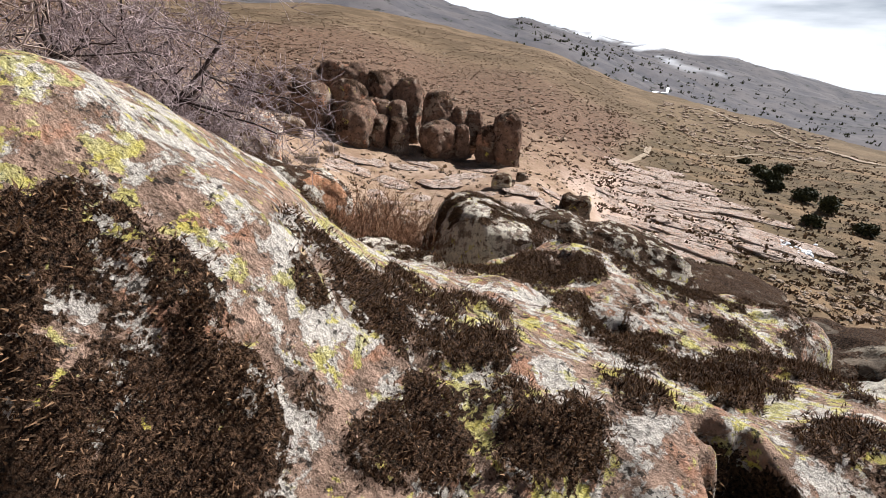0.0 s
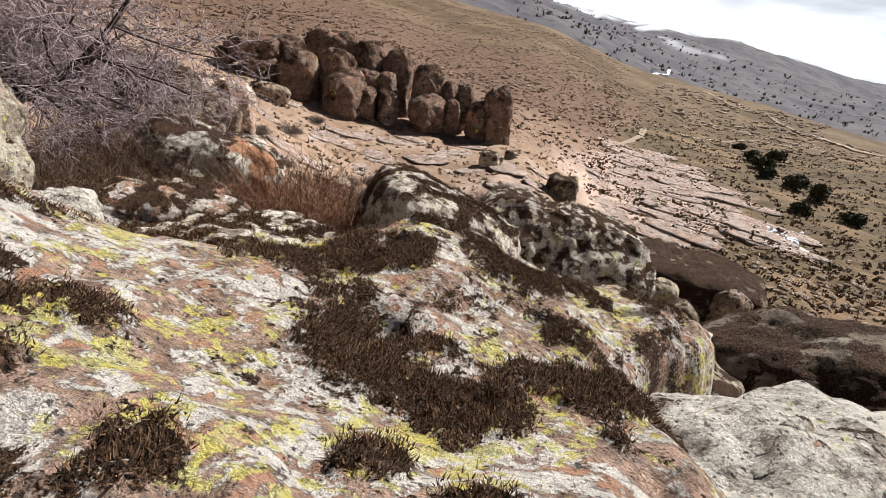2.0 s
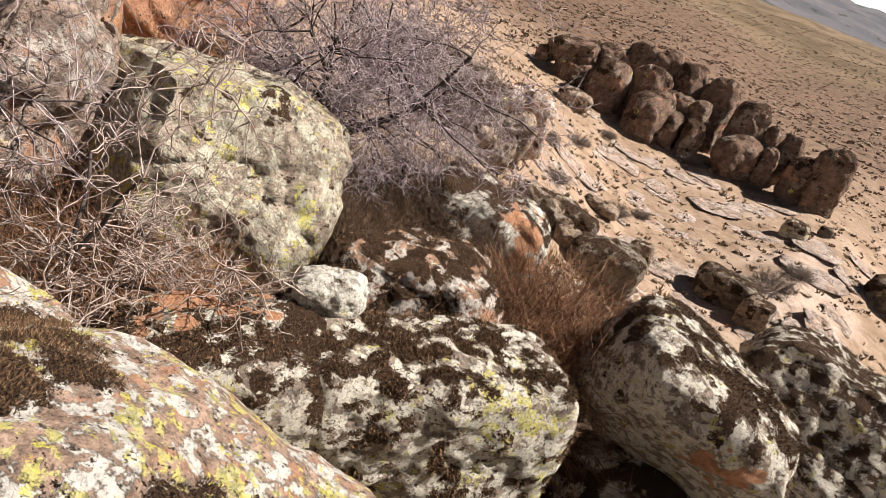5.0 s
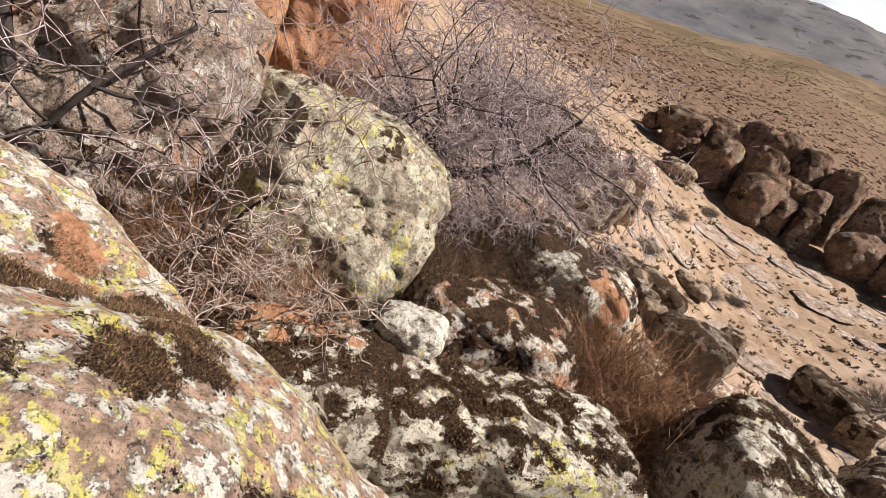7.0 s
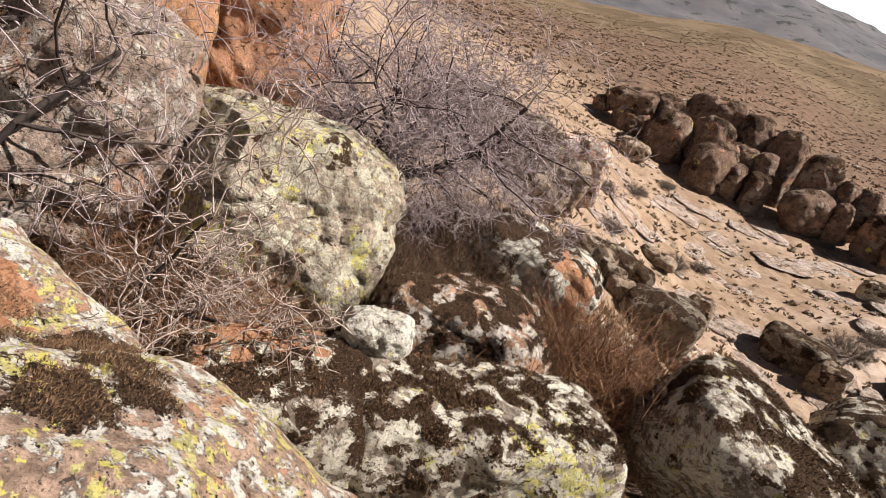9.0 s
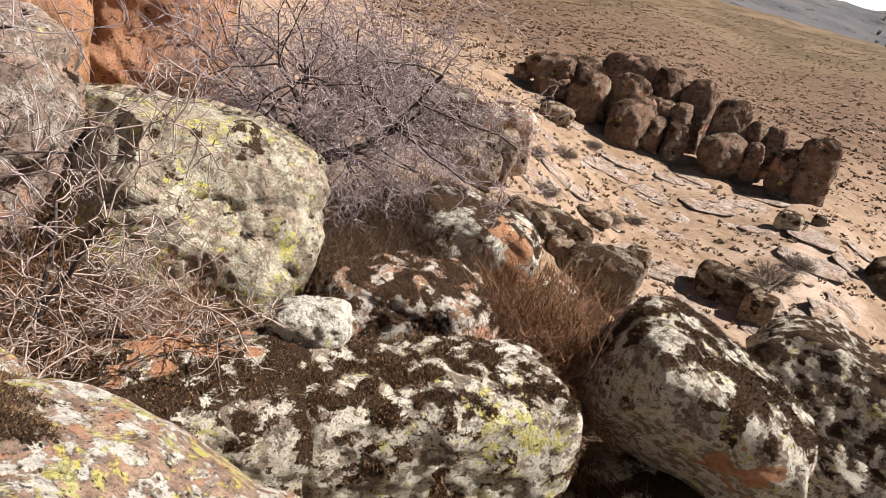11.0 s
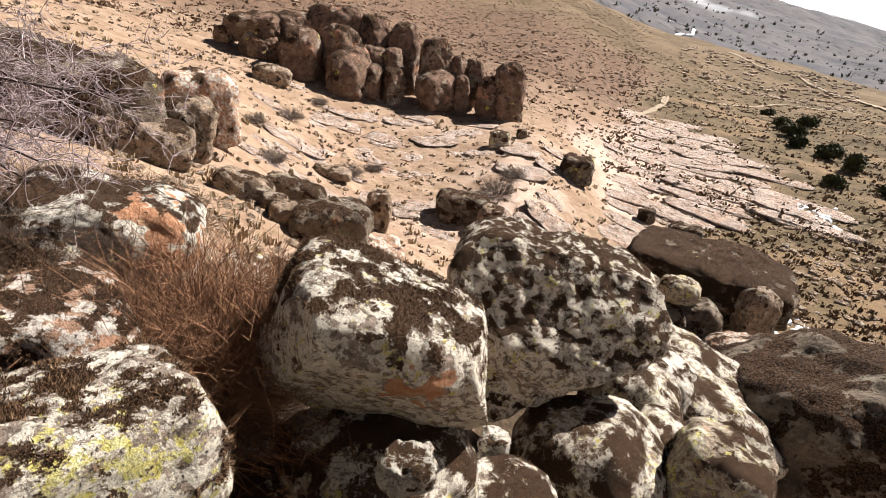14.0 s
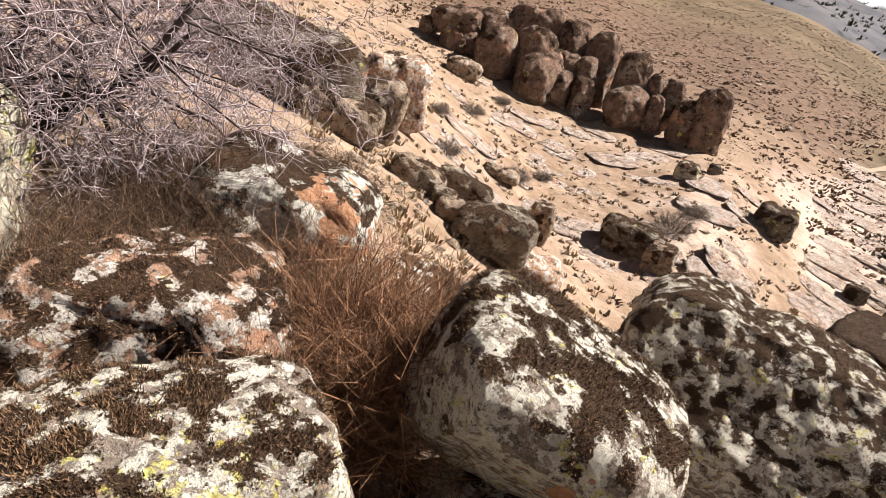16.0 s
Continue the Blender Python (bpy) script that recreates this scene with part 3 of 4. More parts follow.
boulder("tall grey boulder with a mossy top and undercut side", (1.73, 6.37, -1.39), (1.10, 0.75, 1.05), (0, 12, -6), ROCK_MOSSY, 11, 6, 5.0, moss=0.41, moss_size=0.08, moss_up=0.7, group=CRAG, fibres=10000, cuts=((0.75, -0.35, -0.62, 0.62), (0.1, -0.8, 0.75, 0.86)))
boulder("dark boulder that props the tilted one", (0.47, 3.97, -1.15), (0.60, 0.55, 0.55), (0, 0, 40), ROCK_MOSSY, 33, 5, 3.2, moss=0.5, group=CRAG)
boulder("mossy boulder below the orange face", (-0.77, 5.12, -0.67), (0.42, 0.42, 0.42), (0, 10, 20), ROCK_MOSSY, 34, 5, 3.2, moss=0.55, group=CRAG)
boulder("small pale stone wedged in the chasm", (0.70, 3.41, -0.33), (0.13, 0.11, 0.09), (0, 0, 4), ROCK_PALE, 12, 5, 4.5, moss=0.3, group=CRAG, rough=0.12)
# added rock; the chasm is an empty dark gap here
boulder("added dark rock in the empty gap of the chasm", (0.82, 2.93, -0.70), (0.2, 0.2, 0.55), (0, 0, 30), ROCK_MOSSY, 35, 5, 3, moss=0.7, group=CRAG)
boulder("small stone deep in the chasm", (1.23, 4.57, -1.29), (0.11, 0.10, 0.15), (10, 0, -8), ROCK_PALE, 13, 5, 4.5, moss=0.35, group=CRAG, rough=0.12)
boulder("dark rock under the small stone", (1.28, 4.11, -1.78), (0.5, 0.45, 0.62), (0, 0, 10), ROCK_MOSSY, 36, 5, 3, moss=0.6, group=CRAG)
boulder("rounded boulder matted with dry grass", (2.29, 5.45, -2.42), (0.78, 0.7, 0.72), (0, 0, -20), ROCK_MOSSY, 14, 5, 2.6, moss=0.45, group=CRAG)
boulder("angular boulder with yellow lichen edges", (2.98, 6.64, -2.38), (0.50, 0.46, 0.48), (0, 30, -15), ROCK_MOSSY, 15, 5, 3.6, moss=0.42, group=CRAG)
boulder("angular grey boulder behind the others", (3.53, 7.44, -2.78), (0.52, 0.45, 0.55), (0, 10, -23), ROCK_PALE, 37, 5, 3.6, moss=0.3, group=CRAG)
boulder("leaning flat slab of dark rock", (4.23, 7.65, -3.09), (1.28, 0.85, 0.55), (0, 20, -26), ROCK_MOSSY, 16, 5, 4.4, moss=0.45, group=CRAG)
boulder("dark rock under the leaning slab", (4.31, 7.42, -3.94), (1.0, 0.8, 0.8), (0, 0, -10), ROCK_DARK, 38, 5, 3.2, moss=0.5, group=CRAG)
boulder("angular boulder below the crag", (3.13, 5.76, -2.32), (0.40, 0.36, 0.34), (0, 16, -25), ROCK_MOSSY, 17, 5, 5.0, moss=0.45, group=CRAG)
boulder("angular boulder with yellow lichen below the crag", (3.32, 5.25, -2.08), (0.40, 0.38, 0.48), (0, 14, -35), ROCK_LICHEN, 18, 5, 4.6, moss=0.35, group=CRAG)
boulder("huge dark lichened boulder at the crag's foot", (6.28, 7.54, -3.14), (1.75, 1.4, 0.95), (0, -16, -43), ROCK_DARK, 19, 6, 3.0, moss=0.55, moss_size=0.4, group=CRAG)
boulder("dark rock under the huge boulder", (6.51, 7.19, -4.34), (1.4, 1.2, 0.9), (0, 0, -43), ROCK_DARK, 39, 5, 3.0, moss=0.4, group=CRAG)
boulder("upright rock with yellow lichen", (3.34, 7.91, -2.23), (0.14, 0.3, 0.75), (0, 6, -21), ROCK_LICHEN, 20, 5, 3.2, moss=0.1, group=CRAG)
boulder("pink grey rock behind the tall boulder", (2.97, 7.35, -2.15), (0.42, 0.40, 0.55), (0, 8, -21), ROCK_RED, 21, 5, 3.2, moss=0.1, group=CRAG)
boulder("buried core of the crag", (-1.0, 3.0, -2.0), (1.7, 1.6, 1.15), (0, 0, 20), ROCK_MOSSY, 40, 5, 3.0, moss=0.5, group=CRAG)

VALLEY = "boulders in the valley"
boulder("dark overhanging boulder with a flat top", (8.25, 16.24, -5.62), (2.35, 1.6, 1.3), (0, 4, -27), ROCK_DARK, 22, 6, 8.0, moss=0.8, moss_size=0.6, group=VALLEY, cuts=((0.1, -1, -0.7, 0.62), (1, 0, -0.5, 0.8)), rough=0.05)
for k, (c, r, m) in enumerate((
    ((6.39, 13.85, -5.60), (0.60, 0.60, 0.80), ROCK_DARK), ((6.55, 13.90, -4.50), (0.50, 0.42, 0.34), ROCK_LICHEN), ((5.94, 14.69, -4.95), (0.32, 0.36, 0.50), ROCK_DARK),
    ((7.14, 13.81, -5.55), (0.62, 0.60, 0.85), ROCK_DARK), ((8.88, 14.31, -5.20), (0.55, 0.50, 0.75), ROCK_SLOPE), ((7.67, 12.51, -5.75), (0.80, 0.70, 0.75), ROCK_RED), ((7.64, 14.94, -6.70), (1.1, 0.9, 0.9), ROCK_DARK))):
    boulder("rounded stone heaped under the overhanging boulder", c, r, (0, 8 * (k % 3), -25 + 31 * k), m, 41 + k, 5, 3.0, moss=0.25, group=VALLEY)

def settle_in_view(c, r, sink=0.75):
    """Slides a stone along the camera's sight line, scaled to keep its apparent size, until it rests on the ground."""
    view_eye, c = np.array((0.8, 1.9, 1.5)), np.array(c, float)
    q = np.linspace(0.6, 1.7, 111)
    p = view_eye + (c - view_eye) * q[:, None]
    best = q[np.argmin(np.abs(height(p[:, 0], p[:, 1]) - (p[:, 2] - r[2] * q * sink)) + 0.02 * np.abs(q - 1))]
    c = view_eye + (c - view_eye) * best
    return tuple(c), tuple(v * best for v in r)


SLOPE = "boulders on the slope"
for k, (c, r, turn, m, label) in enumerate((
    ((-2.01, 16.51, -4.13), (0.40, 0.30, 0.75), (0, 6, 10), ROCK_SLOPE, "upright slab of rock on the slope"),
    ((-2.73, 13.81, -3.52), (1.05, 0.80, 0.62), (0, 0, 15), ROCK_DARK, "dark lichened boulder on the slope"),
    ((-1.08, 11.54, -3.22), (0.60, 0.50, 0.42), (0, 10, 10), ROCK_RED, "brown boulder at the foot of the slope"),
    ((-3.30, 12.26, -2.67), (0.36, 0.30, 0.26), (0, 10, 20), ROCK_SLOPE, "pale boulder at the foot of the slope"),
    ((0.57, 19.72, -4.83), (0.95, 0.70, 0.60), (0, 0, 0), ROCK_DARK, "dark boulder that casts a long shadow"),
    ((1.66, 19.09, -5.04), (0.50, 0.45, 0.55), (0, 0, -3), ROCK_SLOPE, "pale boulder beside a dark one"),
    ((-4.50, 16.02, -3.55), (0.95, 0.60, 0.50), (0, 20, 19), ROCK_DARK, "long lichened boulder on the slope"),
    ((-5.00, 13.82, -2.69), (0.75, 0.50, 0.40), (0, 22, 24), ROCK_SLOPE, "pale long boulder on the slope"),
    ((-3.91, 13.13, -2.77), (0.30, 0.26, 0.24), (0, 10, 20), ROCK_SLOPE, "small pale boulder on the slope"),
    ((-4.51, 20.26, -4.08), (0.70, 0.45, 0.22), (0, 10, 15), ROCK_SLOPE, "flat stone on the sandy slope"),
    ((5.13, 22.73, -3.81), (0.66, 0.56, 0.56), (0, 0, -12), ROCK_DARK, "dark boulder above the rock pavement"),
    ((2.13, 30.17, -4.46), (0.55, 0.45, 0.50), (0, 0, 0), ROCK_LICHEN, "yellow lichened stone on the slope"),
    ((3.31, 30.18, -4.04), (0.28, 0.25, 0.30), (0, 0, 0), ROCK_DARK, "small dark stone on the slope"),
    ((-7.73, 17.37, -1.50), (1.05, 0.85, 1.20), (0, 0, 28), ROCK_RED, "rounded brown boulder on the slope"),
    ((-7.18, 15.30, -1.69), (0.70, 0.60, 0.95), (0, 12, 29), ROCK_SLOPE, "rounded boulder with yellow lichen on top"),
    ((-5.91, 11.43, -0.99), (1.00, 0.60, 0.48), (0, 18, 32), ROCK_SLOPE, "white crusted boulder below dark brush"),
    ((-7.64, 11.53, -0.20), (1.90, 1.20, 0.95), (0, 14, 37), ROCK_DARK, "mound of mossy rock under bare branches"),
    ((-10.69, 30.40, -1.95), (1.00, 0.70, 0.50), (0, 8, 21), ROCK_SLOPE, "flat pale stone below the outcrop"),
    ((8.58, 23.34, -5.73), (0.36, 0.30, 0.30), (0, 0, -20), ROCK_DARK, "dark stone on the rock pavement"),
    ((9.31, 20.88, -5.46), (0.60, 0.42, 0.30), (0, 0, -24), ROCK_DARK, "low dark stone on the rock pavement"),
)):
    c, r = settle_in_view(c, r)
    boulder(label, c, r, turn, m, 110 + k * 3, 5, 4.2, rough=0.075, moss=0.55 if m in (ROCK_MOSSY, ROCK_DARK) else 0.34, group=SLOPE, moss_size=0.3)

# ---------------------------------------------------------------- the outcrop of towers
TOWERS = (
    ((-12.82, 33.84, 0.31), (1.76, 1.50, 0.71)), ((-12.34, 33.25, -0.80), (1.2, 1.1, 0.9)), ((-14.32, 32.9, -0.2), (0.59, 0.50, 0.5)), ((-9.77, 32.55, -1.25), (1.27, 1.15, 1.8)),
    ((-7.74, 33.42, -1.4), (1.11, 1.0, 2.25)), ((-8.45, 35.84, 0.7), (1.62, 1.38, 1.1)), ((-10.73, 34.75, 0.1), (1.27, 1.08, 1.1)), ((-5.83, 32.75, -2.3), (1.13, 0.96, 1.2)),
    ((-4.26, 32.53, -2.5), (0.68, 0.6, 1.2)), ((-5.71, 33.7, -1.4), (0.8, 0.8, 1.1)), ((-4.55, 33.6, -1.4), (0.66, 0.7, 1.1)), ((-5.88, 35.39, -0.3), (0.95, 0.85, 1.65)),
    ((-4.01, 35.28, -1.5), (1.04, 0.95, 2.5)), ((-2.02, 33.88, -1.0), (0.90, 0.8, 1.4)), ((-1.89, 33.33, -2.5), (0.95, 0.8, 1.2)), ((-0.31, 32.85, -2.5), (0.46, 0.42, 1.1)),
    ((-0.55, 33.8, -1.6), (0.5, 0.5, 1.1)), ((0.41, 34.2, -1.8), (0.68, 0.6, 1.2)), ((1.54, 33.2, -1.9), (0.76, 0.65, 0.5)), ((1.33, 32.9, -2.8), (0.71, 0.65, 1.1)), ((2.49, 32.7, -2.6), (0.85, 0.8, 2.1)),
    # low boulders added behind the towers to close the bright gaps between them
    ((-0.6, 34.6, -2.6), (3.4, 1.0, 1.3)), ((-7.0, 35.2, -2.0), (4.6, 1.2, 1.7)),
)
for k, (c, r) in enumerate(TOWERS):
    boulder("weathered rock tower in the reddish outcrop", c, r, (0, (k * 5) % 9 - 4, k * 37), ROCK_TOWER, 60 + k, 5, 3.4, moss=0.28, moss_size=0.9, moss_up=0.6, rough=0.075, group="towers of the outcrop", name="rock_tower")
boulder("tall orange rock pillar", (-4.05, 2.60, 1.24), (0.30, 0.30, 1.3), (0, 5, 65), ROCK_ORANGE, 80, 6, 3.6, moss=0.0, name="rock_pillar", rough=0.04)
boulder("tall pink rock pillar behind branches", (-4.33, 3.61, 1.32), (0.55, 0.5, 1.5), (0, 5, 56), ROCK_ORANGE, 81, 6, 3.4, moss=0.1, name="rock_pillar")
boulder("pale lichened rock wall beside the pillar", (-3.84, 1.65, 0.85), (0.95, 0.85, 0.85), (0, 0, 76), ROCK_WALL, 82, 6, 3.4, moss=0.12, rough=0.13)

# ---------------------------------------------------------------- plants
def wood_material(name, dark, light):
    m, nt, bsdf = graph(name)
    info = nt.nodes.new("ShaderNodeNewGeometry")
    col = n_mix(nt, info.outputs["Random Per Island"], dark, light)
    col = n_mix(nt, n_range(nt, n_noise(nt, 40, 4, 0.6, n_pos(nt)), 0.4, 0.7, 0, 0.4), col, tuple(c * 0.4 for c in dark))
    nt.links.new(col, bsdf.inputs["Base Color"])
    bsdf.inputs["Roughness"].default_value = 0.8
    bsdf.inputs["Specular IOR Level"].default_value = 0.2
    return m


BARK = wood_material("dark_bark", (0.035, 0.026, 0.024), (0.07, 0.052, 0.046))
TWIG = wood_material("grey_twigs", (0.16, 0.115, 0.115), (0.52, 0.42, 0.42))
STEM = wood_material("pale_stems", (0.20, 0.145, 0.12), (0.46, 0.36, 0.31))
HEATH = wood_material("brown_heath", (0.03, 0.019, 0.012), (0.22, 0.13, 0.078))
RUSSET = wood_material("russet_twigs", (0.09, 0.043, 0.024), (0.40, 0.215, 0.12))
STRAW = wood_material("dry_grass", (0.20, 0.14, 0.08), (0.44, 0.34, 0.22))
SCRUB = wood_material("scrub", (0.085, 0.055, 0.034), (0.24, 0.165, 0.10))
HILLBUSH = wood_material("hill_bush", (0.085, 0.053, 0.036), (0.19, 0.122, 0.08))
GREYBUSH = wood_material("grey_bush", (0.10, 0.08, 0.065), (0.26, 0.20, 0.165))
JUNIPER = wood_material("juniper_green", (0.025, 0.030, 0.014), (0.085, 0.085, 0.035))


def tubes(name, segs, material, parent=None, label="", sides=3):
    """One mesh of many thin tapered sticks. segs: rows of x0 y0 z0 r0 x1 y1 z1 r1."""
    a = np.asarray(segs, float)
    p0, r0, p1, r1 = a[:, :3], a[:, 3], a[:, 4:7], a[:, 7]
    d = p1 - p0
    d /= np.maximum(np.linalg.norm(d, axis=1), 1e-9)[:, None]
    ref = np.where(np.abs(d[:, 2:3]) < 0.9, np.array([[0, 0, 1.0]]), np.array([[1.0, 0, 0]]))
    e1 = np.cross(d, ref)
    e1 /= np.linalg.norm(e1, axis=1)[:, None]
    e2 = np.cross(d, e1)
    rings = []
    for p, r in ((p0, r0), (p1, r1)):
        for k in range(sides):
            t = 2 * math.pi * k / sides
            rings.append(p + r[:, None] * (math.cos(t) * e1 + math.sin(t) * e2))
    v = np.stack(rings, 1).reshape(-1, 3)
    base = np.arange(len(a))[:, None] * (2 * sides)
    faces = []
    for k in range(sides):
        faces.append(np.concatenate([base + k, base + (k + 1) % sides, base + sides + (k + 1) % sides, base + sides + k], 1))
    return mesh_object(name, v, np.stack(faces, 1).reshape(-1, 4).tolist(), material, parent, label)


def unit(v):
    return v / max(np.linalg.norm(v), 1e-9)


def grow(rng, out, p, d, length, r, level, steps, wild, droop, kids):
    """A branch that bends on its way and bears smaller ones."""
    seg = length / steps
    for s in range(steps):
        d = unit(d + rng.normal(size=3) * wild + np.array((0, 0, -droop)))
        q = p + d * seg
        r1 = max(r * (1 - 0.55 * (s + 1) / steps), 0.0018)
        out.append((level, (*p, max(r * (1 - 0.55 * s / steps), 0.0020), *q, r1)))
        if level > 0 and s > 0:
            for _ in range(kids):
                if rng.uniform() < 0.88:
                    side = unit(np.cross(d, rng.normal(size=3)))
                    grow(rng, out, q, unit(d * 0.5 + side * 0.95), length * rng.uniform(0.35, 0.6), max(r1 * 0.5, 0.0045 if level > 1 else 0.0030), level - 1, max(3, steps - 1), wild * 1.2, droop * 1.2, kids)
        p = q


def bare_tree(label, base, limbs, seed, twig_mat, kids=2, droop=0.03, wild=0.17):
    rng = np.random.RandomState(seed)
    tree = tagged(new("bare_tree"), label, "tree")
    tree.location = base
    twigs = []
    for d, length, r, level in limbs:
        out = []
        grow(rng, out, np.zeros(3), unit(np.array(d, float)), length, r, level, 6, wild, droop, kids)
        tubes("limb", [s for lv, s in out if lv == level], BARK, tree, "dark crooked limb", 6)
        for k in range(0, 60, 5):
            rest = [s for lv, s in out if lv == level - 1][k:k + 5]
            if rest:
                tubes("branch", rest, BARK if twig_mat is TWIG else twig_mat, tree, "", 4)
        twigs += [s for lv, s in out if lv < level - 1]
    tubes("twig_mass", twigs, twig_mat, tree, "tangle of thin bare twigs", 3)["kind"] = "stuff"
    return tree


bare_tree("bare thorny tree with dark limbs and grey twigs", (-3.2, 4.1, 0.35),
          (((0.05, 0.05, 1), 1.4, 0.035, 3), ((0.60, 0.20, 0.9), 1.7, 0.04, 3), ((-0.5, 0.0, 1), 1.6, 0.035, 3), ((0.2, -0.35, 0.9), 1.3, 0.03, 3), ((0.40, 0.15, 0.9), 1.4, 0.03, 3),
           ((0.15, 0.4, 1.0), 1.4, 0.03, 3), ((-0.2, 0.4, 1.0), 1.6, 0.03, 3), ((0.45, -0.15, 1.0), 1.4, 0.03, 3), ((0.7, 0.0, 0.55), 1.1, 0.025, 3)), 5, TWIG, 3, 0.035)
bare_tree("bare bush with crooked pale stems and russet twigs", (-2.25, 1.6, 0.0),
          (((0.3, 0.2, 0.8), 1.0, 0.016, 3), ((-0.3, 0.3, 0.9), 1.1, 0.016, 3), ((0.5, 0.5, 0.6), 1.0, 0.015, 3), ((0.2, -0.5, 0.8), 1.0, 0.015, 3), ((0.6, -0.1, 0.6), 0.9, 0.014, 3), ((0.1, 0.6, 0.8), 1.0, 0.015, 3)), 8, STEM, 2, 0.03, 0.25)
bare_tree("leaning bare tree with a dark trunk by the rock wall", (-3.3, 1.0, 0.0),
          (((0.15, 0.15, 1), 2.0, 0.05, 3), ((-0.3, 0.3, 1), 1.8, 0.04, 3), ((0.3, 0.5, 1), 1.8, 0.03, 3)), 11, TWIG, 2)


def shrub(label, c, rx, ry, h, n, seed, material, lean=(0, 0), thick=0.0022, name="shrub", stems=None):
    """A dense bush of upright thin stems with short side twigs."""
    rng = np.random.RandomState(seed)
    segs = []
    for _ in range(n):
        a, q = rng.uniform(0, 2 * math.pi), math.sqrt(rng.uniform())
        p = np.array((rx * 0.75 * q * math.cos(a), ry * 0.75 * q * math.sin(a), 0.0))
        d = unit(np.array((math.cos(a) * q * 0.8 * rx / max(h, 0.1) + lean[0], math.sin(a) * q * 0.8 * ry / max(h, 0.1) + lean[1], 1.0)) + rng.normal(size=3) * 0.22)
        length, r = h * rng.uniform(0.55, 1.1) * (1 - 0.35 * q * q), thick * rng.uniform(0.7, 1.5)
        for s in range(4):
            d = unit(d + rng.normal(size=3) * 0.30)
            e = p + d * length / 4
            segs.append((*p, r * (1 - s * 0.2), *e, r * (0.8 - s * 0.2) + 0.0003))
            if s > 0:
                for _k in range(3):
                    t = unit(d + rng.normal(size=3) * 0.85)
                    segs.append((*e, r * 0.6, *(e + t * length * rng.uniform(0.10, 0.26)), r * 0.2))
            p = e
    bush = tagged(new(name), label, "shrub")
    bush.location = c
    for k in range(5):
        a = rng.uniform(0, 2 * math.pi)
        q = np.array((rx * 0.5 * math.cos(a), ry * 0.5 * math.sin(a), 0))
        e = q * 1.5 + np.array((0, 0, h * 0.7))
        m = (q + e) / 2 + rng.normal(size=3) * h * 0.06
        tubes("stem", [(*(q - np.array((0, 0, 0.1))), thick * 2.4, *m, thick * 1.8), (*m, thick * 1.8, *e, thick)], material, bush, "", 5)
    tubes("twig_mass", segs, material, bush)["kind"] = "stuff"
    return bush


shrub("dense brown heath bush behind the boulders", (-2.10, 4.30, -0.32), 0.75, 0.50, 0.90, 3000, 21, HEATH, (0.15, 0))
shrub("dense brown heath bush below the bare tree", (-2.75, 5.2, -0.6), 0.9, 0.8, 0.95, 2400, 22, HEATH)
shrub("dark heath bush beside the lichened boulder", (-1.85, 3.50, -0.25), 0.4, 0.4, 0.75, 1300, 23, HEATH)
shrub("russet bush in front of the orange rock face", (-0.80, 4.20, -0.92), 0.52, 0.40, 1.25, 3000, 24, RUSSET, (0.1, 0), thick=0.0034)
shrub("brown heath mat at the edge of the slope", (-3.6, 7.2, -1.25), 1.3, 1.0, 0.95, 1500, 25, HEATH, thick=0.004)
shrub("russet twigs under the pale stems", (-2.2, 1.9, -0.3), 0.75, 0.6, 0.85, 1400, 27, RUSSET)
shrub("russet brush below the rock wall", (-3.2, 2.2, -0.2), 0.6, 0.7, 1.1, 1100, 28, RUSSET)
shrub("dry grass matting a rounded boulder", (2.25, 6.1, -2.55), 0.55, 0.45, 0.3, 700, 29, STRAW, name="grass_tuft")
shrub("dry grass tuft between boulders", (-0.35, 7.2, -2.6), 0.3, 0.3, 0.55, 400, 30, STRAW, name="grass_tuft")


def on_ground(b, d):
    x, y = CENTRE[0] + d * math.sin(radians(b)), CENTRE[1] + d * math.cos(radians(b))
    return x, y, float(height(x, y)[0])


rng = np.random.RandomState(77)
for k, (b, d, w) in enumerate(((-27, 18, 1.0), (-14, 19.5, 1.1), (-20, 24, 1.0), (-23.5, 20, 0.8), (3.5, 19.5, 1.2), (5.0, 21, 0.9), (-11, 21, 0.7), (-17, 28, 0.8), (-2, 31, 0.9), (1, 30, 0.7), (-30, 20, 0.9), (-8.5, 30.5, 1.4), (39, 19, 1.3), (36, 17, 1.0), (-22, 15.5, 0.8), (-12, 16.5, 0.7))):
    shrub("grey leafless bush on the sandy slope", on_ground(b, d), w * 0.6, w * 0.5, w * 0.5, 260, 200 + k, GREYBUSH, thick=0.006)


def juniper(label, c, w, h, seed):
    rg = np.random.RandomState(seed)
    tree = tagged(new("juniper"), label, "tree", "junipers on the flat")
    tree.location = c
    segs, tris = [], []
    for _ in range(26):
        a = rg.uniform(0, 2 * math.pi)
        tip = np.array((math.cos(a) * w * 0.45 * rg.uniform(0.3, 1), math.sin(a) * w * 0.45 * rg.uniform(0.3, 1), h * rg.uniform(0.35, 0.85)))
        segs.append((0, 0, -0.1, 0.05, *tip, 0.015))
        for _k in range(90):
            q = tip + rg.normal(size=3) * np.array((w, w, h)) * 0.13
            q[2] = max(q[2], 0.03)
            e = rg.normal(size=(3, 3)) * 0.11
            tris.append(q + e)
    tubes("trunk", segs, BARK, tree, "", 4)
    v = np.array(tris).reshape(-1, 3)
    mesh_object("crown", v, np.arange(len(v)).reshape(-1, 3).tolist(), JUNIPER, tree, flat=True)
    return tree


